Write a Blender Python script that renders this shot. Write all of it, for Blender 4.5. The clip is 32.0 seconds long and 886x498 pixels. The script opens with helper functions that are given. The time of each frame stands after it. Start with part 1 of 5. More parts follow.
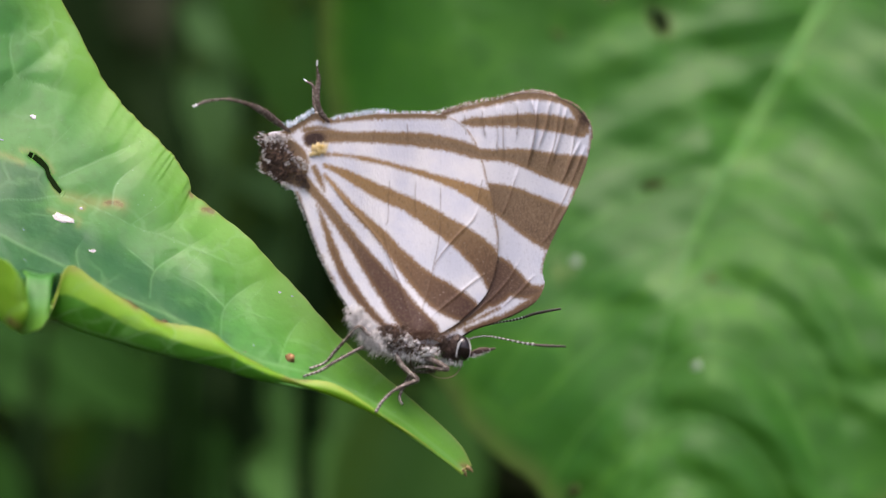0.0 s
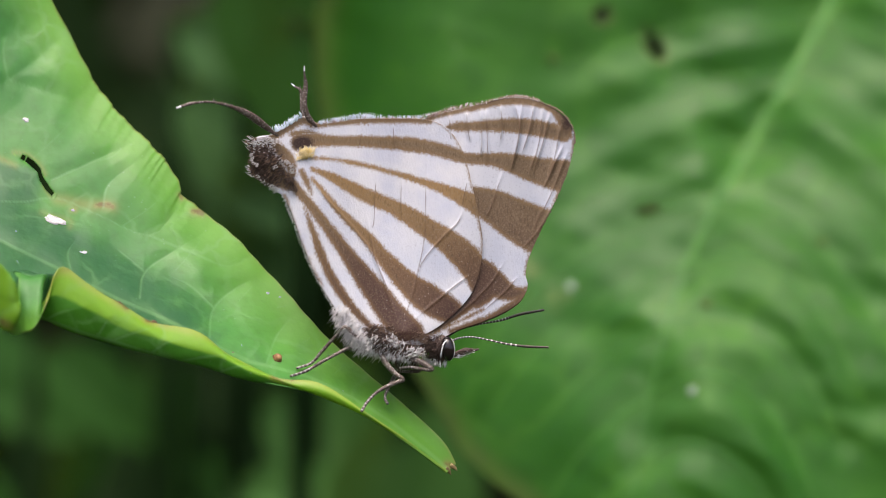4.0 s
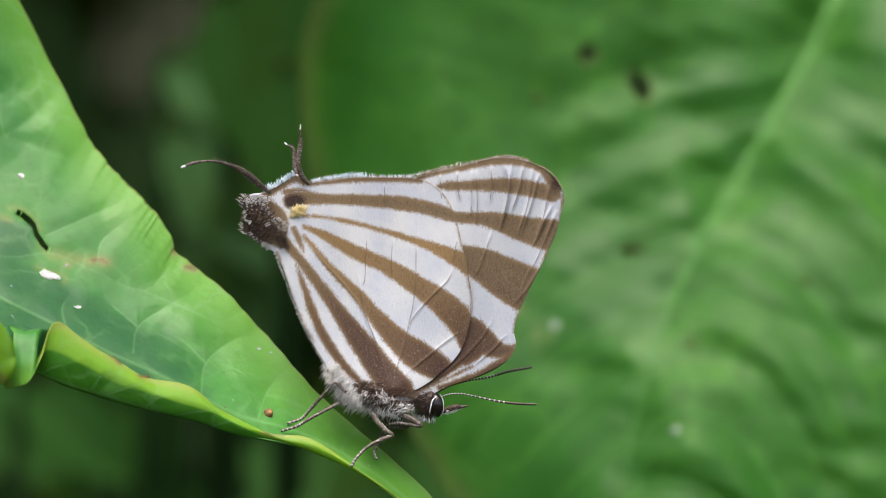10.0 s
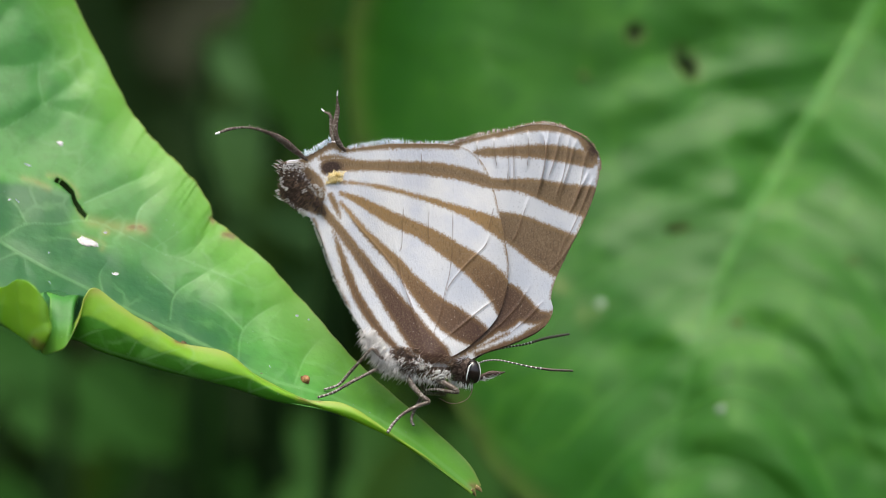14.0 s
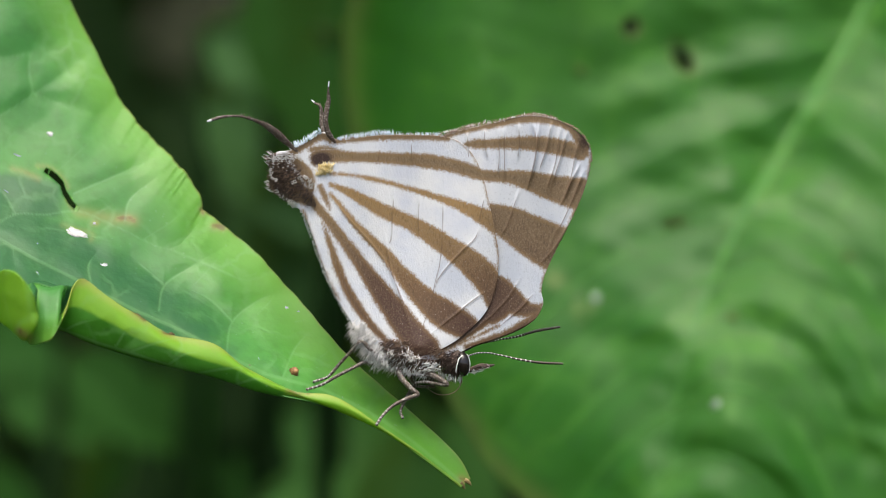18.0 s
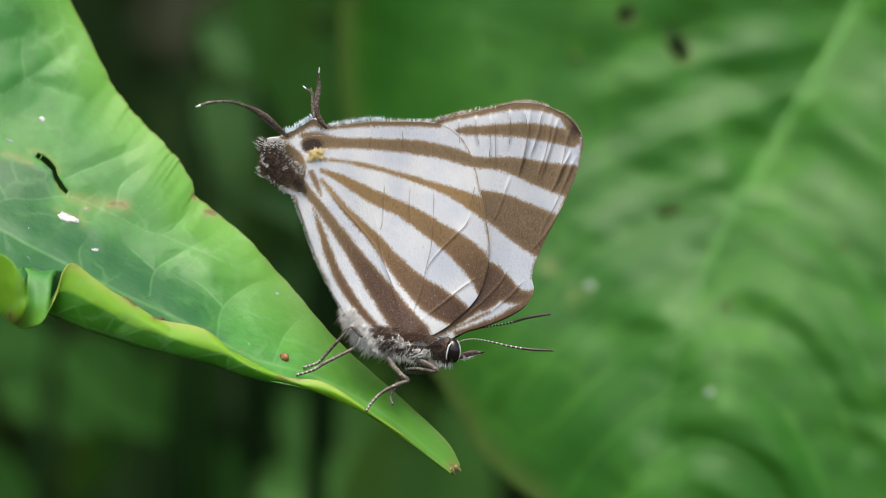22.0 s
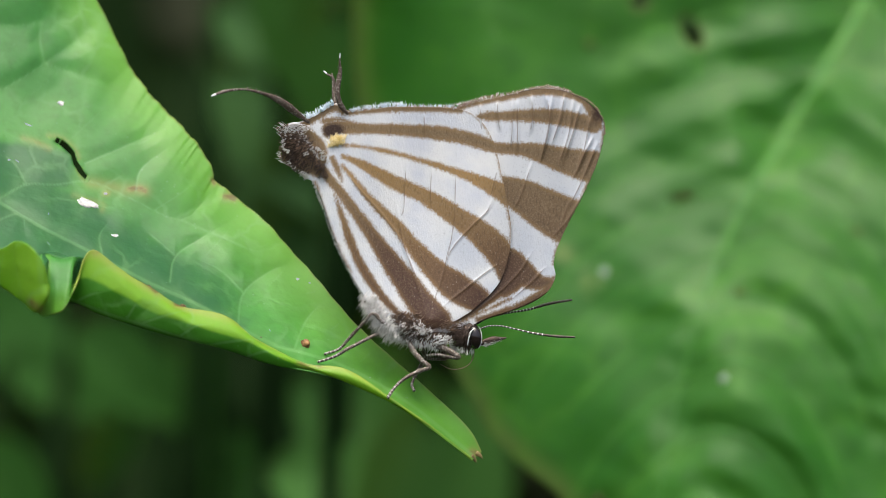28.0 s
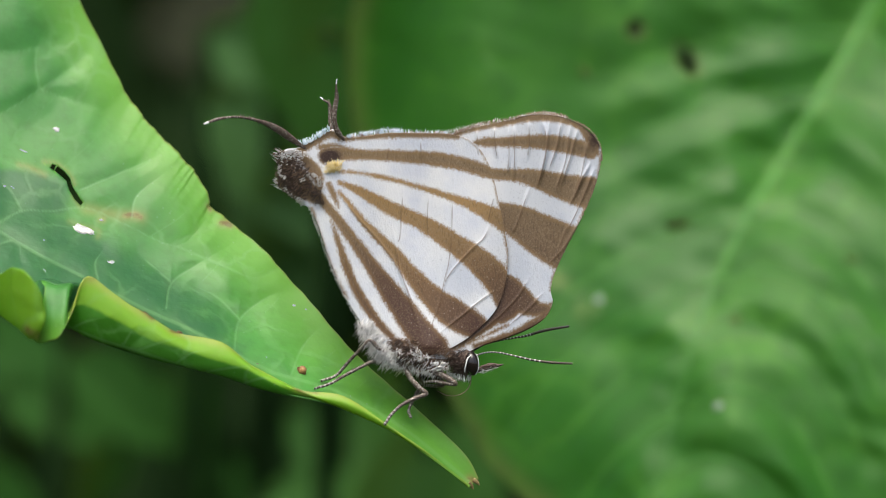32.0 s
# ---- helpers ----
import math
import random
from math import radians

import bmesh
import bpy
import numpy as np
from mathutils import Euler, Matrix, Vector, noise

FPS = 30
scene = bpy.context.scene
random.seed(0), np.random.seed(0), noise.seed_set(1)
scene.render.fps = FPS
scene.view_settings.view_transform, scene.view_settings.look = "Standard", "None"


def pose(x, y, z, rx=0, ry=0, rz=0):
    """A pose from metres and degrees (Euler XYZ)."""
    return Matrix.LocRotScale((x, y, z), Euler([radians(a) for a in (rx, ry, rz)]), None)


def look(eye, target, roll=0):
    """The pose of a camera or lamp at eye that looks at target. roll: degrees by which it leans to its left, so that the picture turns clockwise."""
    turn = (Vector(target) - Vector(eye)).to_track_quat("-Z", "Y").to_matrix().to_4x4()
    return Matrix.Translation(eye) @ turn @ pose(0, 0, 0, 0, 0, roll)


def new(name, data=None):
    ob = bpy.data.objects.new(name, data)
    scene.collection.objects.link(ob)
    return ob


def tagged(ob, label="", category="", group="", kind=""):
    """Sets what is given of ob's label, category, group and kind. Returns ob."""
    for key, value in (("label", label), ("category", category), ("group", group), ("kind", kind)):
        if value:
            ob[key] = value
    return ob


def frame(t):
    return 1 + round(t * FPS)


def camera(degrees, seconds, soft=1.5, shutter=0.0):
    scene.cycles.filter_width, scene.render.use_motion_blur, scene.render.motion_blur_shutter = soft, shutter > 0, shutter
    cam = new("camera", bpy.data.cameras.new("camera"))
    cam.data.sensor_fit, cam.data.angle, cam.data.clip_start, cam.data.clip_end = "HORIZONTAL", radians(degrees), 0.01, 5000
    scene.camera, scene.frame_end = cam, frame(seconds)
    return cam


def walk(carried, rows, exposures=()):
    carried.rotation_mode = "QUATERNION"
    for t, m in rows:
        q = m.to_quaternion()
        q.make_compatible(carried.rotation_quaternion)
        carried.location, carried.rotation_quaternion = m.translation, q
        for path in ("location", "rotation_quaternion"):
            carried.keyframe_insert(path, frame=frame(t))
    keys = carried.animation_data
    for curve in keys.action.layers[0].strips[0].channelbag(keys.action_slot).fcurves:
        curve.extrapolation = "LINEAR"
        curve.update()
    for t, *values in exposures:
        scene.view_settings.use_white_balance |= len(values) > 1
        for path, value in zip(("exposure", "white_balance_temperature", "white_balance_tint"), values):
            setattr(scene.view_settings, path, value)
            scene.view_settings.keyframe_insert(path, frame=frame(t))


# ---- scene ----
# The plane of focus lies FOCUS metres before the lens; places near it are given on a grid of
# 0.03 mm (u to the right, v down) with a depth in mm behind that plane.
FOCUS, GRID, HIGH = 0.20, 0.00003, 0.55
FIELD = 2 * math.degrees(math.atan(784 * GRID / FOCUS))


def place(u, v, d=0.0):
    k = (FOCUS + d * 0.001) / FOCUS
    return Vector(((u - 784) * GRID * k, FOCUS + d * 0.001, HIGH + (441 - v) * GRID * k))


def turn(pitch, yaw, roll):
    return (Matrix.Rotation(radians(yaw), 3, "Z") @ Matrix.Rotation(radians(pitch), 3, "X")
            @ Matrix.Rotation(radians(roll), 3, "Y"))


BRIGHT = 0.93
# ---- camera: held in the hand, seconds, then pitch, yaw, roll in degrees ----
cam = camera(FIELD, 32.0, soft=0.5)
cam.data.dof.use_dof = True
cam.data.dof.focus_distance = FOCUS
cam.data.dof.aperture_fstop = cam.data.lens / 4.2
cam.data.dof.aperture_blades = 0
CAMERA_WAY = [
    (0, -0.125, -0.432, 1.023), (0.5, -0.112, -0.429, 1.022), (1, -0.007, -0.461, 0.917), (1.5, 0.077, -0.452, 1.058), (2, -0, -0.407, 1.141),
    (2.5, -0.034, -0.377, 1.16), (3, 0.081, -0.366, 1.105), (3.5, 0.155, -0.463, 1.004), (4, 0.256, -0.514, 0.991), (4.5, 0.22, -0.52, 1.004),
    (6.5, 0.402, -0.583, 0.847), (7, 0.53, -0.59, 0.74), (7.5, 0.561, -0.646, 0.752), (8, 0.595, -0.701, 0.84), (8.5, 0.707, -0.682, 0.679),
    (9, 0.85, -0.781, 0.723), (9.5, 0.827, -0.76, 0.697), (10, 0.833, -0.762, 0.706), (10.5, 0.848, -0.668, 0.712), (11, 0.745, -0.462, 0.75),
    (11.5, 0.536, -0.165, 0.9), (12, 0.494, -0.027, 0.795), (12.5, 0.372, -0.073, 0.753), (13, 0.47, -0.109, 0.614), (13.5, 0.544, -0.12, 0.653),
    (14, 0.503, -0.059, 0.436), (14.5, 0.483, -0.04, 0.485), (16.5, 0.278, -0.126, 0.376), (17, 0.331, -0.1, 0.377), (17.5, 0.386, -0.122, 0.311),
    (18, 0.408, -0.123, 0.237), (18.5, 0.377, -0.14, 0.129), (19, 0.394, -0.133, 0.029), (19.5, 0.469, -0.173, -0.022), (20, 0.342, -0.178, 0.009),
    (20.5, 0.233, -0.166, -0.087), (21, 0.141, -0.181, -0.05), (21.5, 0.239, -0.185, 0.042), (22, 0.211, -0.213, -0.106), (22.5, 0.228, -0.2, -0.119),
    (23, 0.248, -0.234, -0.141), (23.5, 0.272, -0.244, -0.103), (24, 0.3, -0.236, -0.066), (24.5, 0.35, -0.233, -0.026), (26.5, 0.226, -0.137, -0.11),
    (27, 0.131, -0.096, -0.155), (27.5, 0.018, -0.111, -0.079), (28, 0, -0, 0), (28.5, 0.087, -0.02, 0.039), (29, 0.076, -0.047, 0.003),
    (29.5, 0.098, -0.033, -0.107), (30, 0.325, -0.049, -0.162), (30.5, 0.561, -0.048, -0.171), (31, 0.543, -0.048, -0.132),
    (31.5, 0.446, -0.044, -0.055), (32, 0.418, -0.076, -0.068),
]
walk(cam, [(t, Matrix.Translation((0, 0, HIGH)) @ (turn(p, y, r) @ Matrix.Rotation(radians(90), 3, "X")).to_4x4())
           for t, p, y, r in CAMERA_WAY],
     [(0, BRIGHT, 6600, 19), (2, BRIGHT, 6600, 18), (4.5, BRIGHT, 6600, 15), (7, BRIGHT, 6600, 12), (9.5, BRIGHT, 6600, 8), (13, BRIGHT, 6600, 5), (32, BRIGHT, 6600, 4)])

# ---- light: bright overcast day, open sky above, soft sun from behind and above ----
SUN_UP, SUN_ROUND = 74, 188
world = bpy.data.worlds.new("sky")
scene.world = world
world.use_nodes = True
wn = world.node_tree.nodes
sky = wn.new("ShaderNodeTexSky")
sky.sky_type, sky.sun_disc = "NISHITA", False
sky.sun_elevation, sky.sun_rotation = radians(SUN_UP), radians(SUN_ROUND)
sky.air_density, sky.dust_density, sky.ozone_density = 0.8, 7.0, 0.6
world.node_tree.links.new(sky.outputs[0], wn["Background"].inputs[0])
wn["Background"].inputs[1].default_value = 0.15
sun = new("sun", bpy.data.lights.new("sun", "SUN"))
sun.data.energy, sun.data.angle, sun.data.color = 1.75, radians(60), (1.0, 0.97, 0.92)
away = Vector((math.sin(radians(SUN_ROUND)) * math.cos(radians(SUN_UP)), math.cos(radians(SUN_ROUND)) * math.cos(radians(SUN_UP)),
               math.sin(radians(SUN_UP))))
sun.matrix_basis = look(away * 5, (0, 0, 0))


# ---- materials ----
class Nodes:
    """Short-hand for building one node material."""

    def __init__(self, name):
        self.mat = bpy.data.materials.new(name)
        self.mat.use_nodes = True
        self.tree = self.mat.node_tree
        self.bsdf = self.tree.nodes["Principled BSDF"]
        self.out = self.tree.nodes["Material Output"]

    def add(self, kind, **values):
        node = self.tree.nodes.new(kind)
        for key, value in values.items():
            node.inputs[key.replace("_", " ")].default_value = value
        return node

    def link(self, a, b):
        self.tree.links.new(a, b)

    def feed(self, socket, value):
        if hasattr(value, "is_output"):
            self.link(value, socket)
        else:
            socket.default_value = value

    def math(self, op, a, b=0.0, c=0.0):
        node = self.tree.nodes.new("ShaderNodeMath")
        node.operation = op
        for i, value in enumerate((a, b, c)):
            self.feed(node.inputs[i], value)
        return node.outputs[0]

    def span(self, value, low, high, a=0.0, b=1.0):
        node = self.tree.nodes.new("ShaderNodeMapRange")
        node.interpolation_type = "SMOOTHSTEP"
        for i, v in enumerate((value, low, high, a, b)):
            self.feed(node.inputs[i], v)
        return node.outputs[0]

    def mix(self, how_much, a, b, blend="MIX"):
        node = self.tree.nodes.new("ShaderNodeMix")
        node.data_type, node.blend_type = "RGBA", blend
        self.feed(node.inputs[0], how_much)
        self.feed(node.inputs[6], a if hasattr(a, "is_output") else (*a, 1))
        self.feed(node.inputs[7], b if hasattr(b, "is_output") else (*b, 1))
        return node.outputs[2]

    def where(self):
        return self.tree.nodes.new("ShaderNodeTexCoord").outputs["Object"]

    def stretched(self, sx, sy, sz, rx=0, ry=0, rz=0):
        node = self.tree.nodes.new("ShaderNodeMapping")
        self.link(self.where(), node.inputs[0])
        node.inputs["Scale"].default_value = (sx, sy, sz)
        node.inputs["Rotation"].default_value = (radians(rx), radians(ry), radians(rz))
        return node.outputs[0]

    def noise(self, scale, detail=3.0, rough=0.55, vector=None):
        node = self.add("ShaderNodeTexNoise", Scale=scale, Detail=detail, Roughness=rough)
        self.link(vector or self.where(), node.inputs["Vector"])
        return node.outputs[0]

    def cells(self, scale, vector=None, feature="F1"):
        node = self.add("ShaderNodeTexVoronoi", Scale=scale)
        node.feature = feature
        self.link(vector or self.where(), node.inputs["Vector"])
        return node.outputs[0]

    def value(self, name):
        node = self.tree.nodes.new("ShaderNodeAttribute")
        node.attribute_name = name
        return node.outputs["Fac"]

    def bump(self, height, depth, strength=1.0):
        node = self.add("ShaderNodeBump", Strength=strength, Distance=depth)
        self.link(height, node.inputs["Height"])
        self.link(node.outputs[0], self.bsdf.inputs["Normal"])
        return node.outputs[0]

    def surface(self, colour, rough=0.5, gloss=0.5, metal=0.0):
        self.feed(self.bsdf.inputs["Base Color"], colour if hasattr(colour, "is_output") else (*colour, 1))
        self.feed(self.bsdf.inputs["Roughness"], rough)
        self.feed(self.bsdf.inputs["Specular IOR Level"], gloss)
        self.feed(self.bsdf.inputs["Metallic"], metal)
        return self.mat

    def shine_through(self, colour, share, normal=None):
        node = self.tree.nodes.new("ShaderNodeBsdfTranslucent")
        self.feed(node.inputs[0], colour if hasattr(colour, "is_output") else (*colour, 1))
        if normal:
            self.link(normal, node.inputs[1])
        mixed = self.tree.nodes.new("ShaderNodeMixShader")
        mixed.inputs[0].default_value = share
        self.link(self.bsdf.outputs[0], mixed.inputs[1])
        self.link(node.outputs[0], mixed.inputs[2])
        self.link(mixed.outputs[0], self.out.inputs[0])
        return self.mat


def wing_material(name, white, brown, deep_brown, gold):
    """Scaly wing: brown bands on white. The mesh carries how far (mm) a place is inside a band and from a vein."""
    n = Nodes(name)
    fine = n.noise(11000, 2)
    scales = n.noise(7000, 2, 0.5, n.stretched(1.6, 1, 0.6, 0, 35, 0))
    wavy = n.math("MULTIPLY", n.math("SUBTRACT", n.noise(1100, 2), 0.5), 0.14)
    ragged = n.math("ADD", n.math("MULTIPLY", n.math("SUBTRACT", scales, 0.5), 0.20), n.math("MULTIPLY", n.math("SUBTRACT", fine, 0.5), 0.26))
    inside = n.math("ADD", n.math("ADD", n.value("band"), ragged), wavy)
    band = n.span(inside, -0.11, 0.12)
    deep = n.span(inside, 0.0, 0.35)
    mottled = n.noise(420, 3)
    dark = n.span(n.value("dark"), 0.0, 1.0)
    golden = n.value("gold")
    tan = n.mix(n.span(n.value("base"), 0.0, 1.0), brown, deep_brown)
    tan = n.mix(n.math("MULTIPLY", n.math("SUBTRACT", 1.0, deep), 0.4), tan, gold)
    tan = n.mix(golden, tan, gold)
    tan = n.mix(dark, tan, (0.035, 0.018, 0.014))
    tan = n.mix(n.math("MULTIPLY", n.span(fine, 0.48, 0.66), n.math("MULTIPLY", n.math("SUBTRACT", 0.5, n.math("MULTIPLY", n.value("base"), 0.3)), n.math("SUBTRACT", 1.0, n.math("MULTIPLY", dark, 0.8)))), tan, (0.30, 0.22, 0.14))
    tan = n.mix(n.math("MULTIPLY", n.span(scales, 0.5, 0.3), 0.5), tan, n.mix(0.5, tan, (0.02, 0.012, 0.01)))
    fleck = n.math("MULTIPLY", n.span(n.cells(3600), 0.16, 0.07), n.value("base"))
    tan = n.mix(n.math("MULTIPLY", fleck, 0.3), tan, (0.6, 0.55, 0.48))
    pale = n.mix(n.span(mottled, 0.35, 0.7), white, (0.58, 0.61, 0.70))
    speck = n.math("MULTIPLY", n.span(fine, 0.55, 0.75), n.math("ADD", n.math("MULTIPLY", n.value("grey"), 0.4), 0.12))
    pale = n.mix(speck, pale, (0.26, 0.25, 0.28))
    pale = n.mix(n.math("MULTIPLY", n.value("grey"), 0.5), pale, (0.50, 0.54, 0.62))
    colour = n.mix(band, pale, tan)
    line = n.span(n.value("vein"), 0.012, 0.05, 1.0, 0.0)
    colour = n.mix(n.math("MULTIPLY", line, 0.58), colour, (0.14, 0.085, 0.05))
    ridge = n.span(n.value("vein"), 0.0, 0.10, 1.0, 0.0)
    height = n.math("ADD", n.math("MULTIPLY", fine, 0.35), n.math("MULTIPLY", ridge, 0.3))
    height = n.math("ADD", height, n.math("MULTIPLY", scales, 0.7))
    height = n.math("ADD", height, n.math("MULTIPLY", n.noise(800, 2, 0.5, n.stretched(2.2, 1, 0.5, 0, 12, 0)), 0.7))
    height = n.math("ADD", height, n.math("MULTIPLY", n.noise(2400, 3, 0.6), 0.45))
    height = n.math("ADD", height, n.math("MULTIPLY", n.cells(1500, n.stretched(1.5, 1, 0.7, 0, 30, 0)), 0.2))
    n.bump(height, 0.00007, 0.42)
    n.surface(colour, 0.42, 0.4)
    return n.shine_through(colour, 0.2)


def leaf_material(name, green, light, rib, gloss_rough=0.33, through_share=0.32, fine=1.0, yellow=(0.22, 0.42, 0.05), rib_share=0.5, gloss=0.5, reach=3.2, under=None, core=None, dry=0.0):
    """Living leaf: the mesh carries the distance (mm) to a vein and to the margin."""
    n = Nodes(name)
    broad = n.noise(130 / fine, 3)
    fine_grain = n.noise(1500 / fine, 4)
    tiny = n.cells(2600 / fine)
    colour = n.mix(n.span(broad, 0.3, 0.7), green, light)
    colour = n.mix(n.math("MULTIPLY", n.span(fine_grain, 0.4, 0.75), 0.45), colour, n.mix(0.5, green, (0.01, 0.03, 0.008)))
    colour = n.mix(n.span(n.value("margin"), 0.0, reach * fine, 0.75, 0.0), colour, yellow)
    colour = n.mix(n.span(n.value("margin"), 0.02 * fine, 0.10 * fine, dry, 0.0), colour, (0.34, 0.30, 0.10))
    if core:  # darker along the midrib, grey sky sheen put into the colour; fine net of veins
        patchy = n.math("ADD", n.value("core"), n.math("MULTIPLY", n.math("SUBTRACT", n.noise(500, 4), 0.5), 0.9))
        colour = n.mix(n.math("MULTIPLY", n.span(patchy, 0.25, 0.8), 0.8), colour, core)
    through_tint = 0.55
    if under:  # the matt lower face: backlit yellow margin and shaded fold put into the colour
        limit = n.math("ADD", n.value("margin"), n.math("MULTIPLY", n.math("SUBTRACT", n.noise(500, 3), 0.5), 0.5))
        inner = n.span(limit, 1.75, 2.05)
        colour = n.mix(n.math("MULTIPLY", n.value("under"), 0.9), colour, n.mix(inner, n.mix(n.span(limit, 0.1, 0.9), (0.40, 0.47, 0.09), (0.24, 0.47, 0.03)), under))
        # less shine-through near the fold, standing for the shaded gutter
        through_tint = n.math("SUBTRACT", 0.55, n.math("MULTIPLY", n.math("MULTIPLY", n.value("under"), inner), 0.25))
        stain = n.math("MULTIPLY", n.value("stain"), n.span(n.noise(900, 4, 0.6), 0.2, 0.5, 0.35, 1.0))
        colour = n.mix(n.math("MINIMUM", stain, 0.85), colour, (0.32, 0.30, 0.09))
        colour = n.mix(n.math("MULTIPLY", n.span(stain, 0.45, 0.9), n.span(n.noise(1800, 3), 0.42, 0.58)), colour, (0.20, 0.10, 0.05))
    drift = n.tree.nodes.new("ShaderNodeVectorMath")
    drift.operation = "MULTIPLY_ADD"
    wob = n.add("ShaderNodeTexNoise", Scale=900 / fine, Detail=2.0)
    n.link(n.where(), wob.inputs["Vector"])
    n.link(wob.outputs[1], drift.inputs[0])
    drift.inputs[1].default_value = (0.0012 * fine,) * 3
    n.link(n.where(), drift.inputs[2])
    net = n.span(n.cells(420 / fine, drift.outputs[0], "DISTANCE_TO_EDGE"), 0.01, 0.10, 1.0, 0.0)
    net = n.math("MULTIPLY", net, n.span(n.noise(260 / fine, 2), 0.38, 0.62))
    colour = n.mix(n.math("MULTIPLY", net, 0.7 * rib_share), colour, rib)
    dots = n.math("MULTIPLY", n.span(n.cells(1700 / fine), 0.12, 0.05), n.span(n.noise(180 / fine, 2), 0.42, 0.6))
    colour = n.mix(n.math("MULTIPLY", dots, 0.28), colour, (0.42, 0.55, 0.34))
    vein_edge = n.math("ADD", n.value("vein"), n.math("MULTIPLY", n.math("SUBTRACT", fine_grain, 0.5), 0.05 * fine))
    line = n.span(vein_edge, 0.0, 0.11 * fine, 1.0, 0.0)
    colour = n.mix(n.math("MULTIPLY", line, rib_share), colour, rib)
    scuff = n.span(n.noise(300 / fine, 5, 0.7), 0.66, 0.74)
    colour = n.mix(n.math("MULTIPLY", scuff, 0.35), colour, (0.30, 0.33, 0.12))
    height = n.math("ADD", n.math("MULTIPLY", tiny, 0.2), n.math("MULTIPLY", fine_grain, 0.7))
    height = n.math("SUBTRACT", height, n.math("MULTIPLY", net, 0.2))
    height = n.math("SUBTRACT", height, n.math("MULTIPLY", line, 0.12))
    normal = n.bump(height, 0.00007 * fine, 0.6)
    rough = n.span(n.noise(220 / fine, 3), 0.25, 0.75, gloss_rough - 0.07, gloss_rough + 0.12)
    n.surface(colour, rough, gloss)
    return n.shine_through(n.mix(through_tint, colour, (0.46, 0.74, 0.07)), through_share, normal)


def plain(name, colour, other, scale, rough=0.6, gloss=0.4, depth=0.00003, through_share=0.0):
    n = Nodes(name)
    grain = n.noise(scale, 4)
    mixed = n.mix(n.span(grain, 0.3, 0.7), colour, other)
    n.bump(n.noise(scale * 3, 3), depth, 0.6)
    n.surface(mixed, rough, gloss)
    return n.shine_through(mixed, through_share) if through_share else n.mat


def banded(name, dark, light, attribute="along", width=0.2, speckle=0.0):
    """Dark limb with pale rings; the mesh carries the place along its length in rings."""
    n = Nodes(name)
    ring = n.math("FRACT", n.value(attribute))
    shown = n.span(n.math("ABSOLUTE", n.math("SUBTRACT", ring, 0.5)), width - 0.04, width + 0.04, 1.0, 0.0)
    shown = n.math("MULTIPLY", shown, n.span(n.value("ringed"), 0.4, 0.6))
    under = n.mix(n.noise(6000), dark, (0.09, 0.065, 0.05))
    under = n.mix(n.math("MULTIPLY", n.span(n.noise(9000, 2), 0.48, 0.66), speckle), under, (0.5, 0.47, 0.43))
    n.bump(n.noise(9000, 2), 0.00003, 0.7)
    n.surface(n.mix(shown, under, light), 0.5, 0.4)
    return n.mat


WING = wing_material("wing_scales", (0.74, 0.745, 0.77), (0.185, 0.128, 0.075), (0.078, 0.041, 0.029), (0.34, 0.21, 0.085))
LEAF = leaf_material("near_leaf", (0.064, 0.262, 0.056), (0.108, 0.36, 0.074), (0.26, 0.50, 0.19), 0.40, 0.50, yellow=(0.19, 0.46, 0.05), rib_share=0.36, gloss=0.46, reach=3.0,
                     under=(0.066, 0.265, 0.018), core=(0.028, 0.125, 0.060), dry=0.6)
BROAD = leaf_material("broad_leaf", (0.018, 0.103, 0.0065), (0.032, 0.137, 0.0095), (0.10, 0.29, 0.03), 0.46, 0.22, 2.0, (0.09, 0.13, 0.03), 0.3, 0.24, 1.0)
FUZZ_DARK = plain("dark_hair", (0.05, 0.032, 0.025), (0.10, 0.065, 0.05), 3000)
FUZZ_BROWN = plain("brown_hair", (0.16, 0.10, 0.07), (0.24, 0.16, 0.11), 3000)
FUZZ_PALE = plain("pale_hair", (0.56, 0.54, 0.53), (0.78, 0.77, 0.77), 3000, 0.45)
FUZZ_BLUE = plain("bluish_fringe", (0.38, 0.48, 0.56), (0.60, 0.68, 0.75), 3000, 0.4)
FUZZ_YELLOW = plain("yellow_scales", (0.62, 0.48, 0.18), (0.74, 0.64, 0.38), 3000)
SKIN = plain("body_skin", (0.10, 0.065, 0.05), (0.22, 0.16, 0.13), 2500)
EYE = plain("eye_black", (0.006, 0.004, 0.004), (0.014, 0.009, 0.008), 1500, 0.16, 0.6, 0.000004)
RING = plain("eye_ring", (0.68, 0.68, 0.68), (0.85, 0.85, 0.85), 3000, 0.5)
FEELER = banded("feeler", (0.014, 0.012, 0.010), (0.52, 0.52, 0.50), width=0.16)
LIMB = banded("limb", (0.075, 0.055, 0.046), (0.34, 0.32, 0.30), width=0.16, speckle=0.55)
CLUB = plain("club_tip", (0.20, 0.13, 0.09), (0.3, 0.2, 0.14), 3000)
DROPPING = plain("white_dropping", (0.30, 0.31, 0.30), (0.56, 0.53, 0.55), 5500)
PALE_SPOT = plain("pale_spot", (0.20, 0.27, 0.19), (0.32, 0.38, 0.30), 900)
BROWN_SCAR = plain("brown_scar", (0.13, 0.09, 0.035), (0.27, 0.21, 0.08), 3500)
OLIVE_SCAR = plain("olive_scar", (0.05, 0.10, 0.018), (0.09, 0.13, 0.03), 900, 0.7, 0.15)
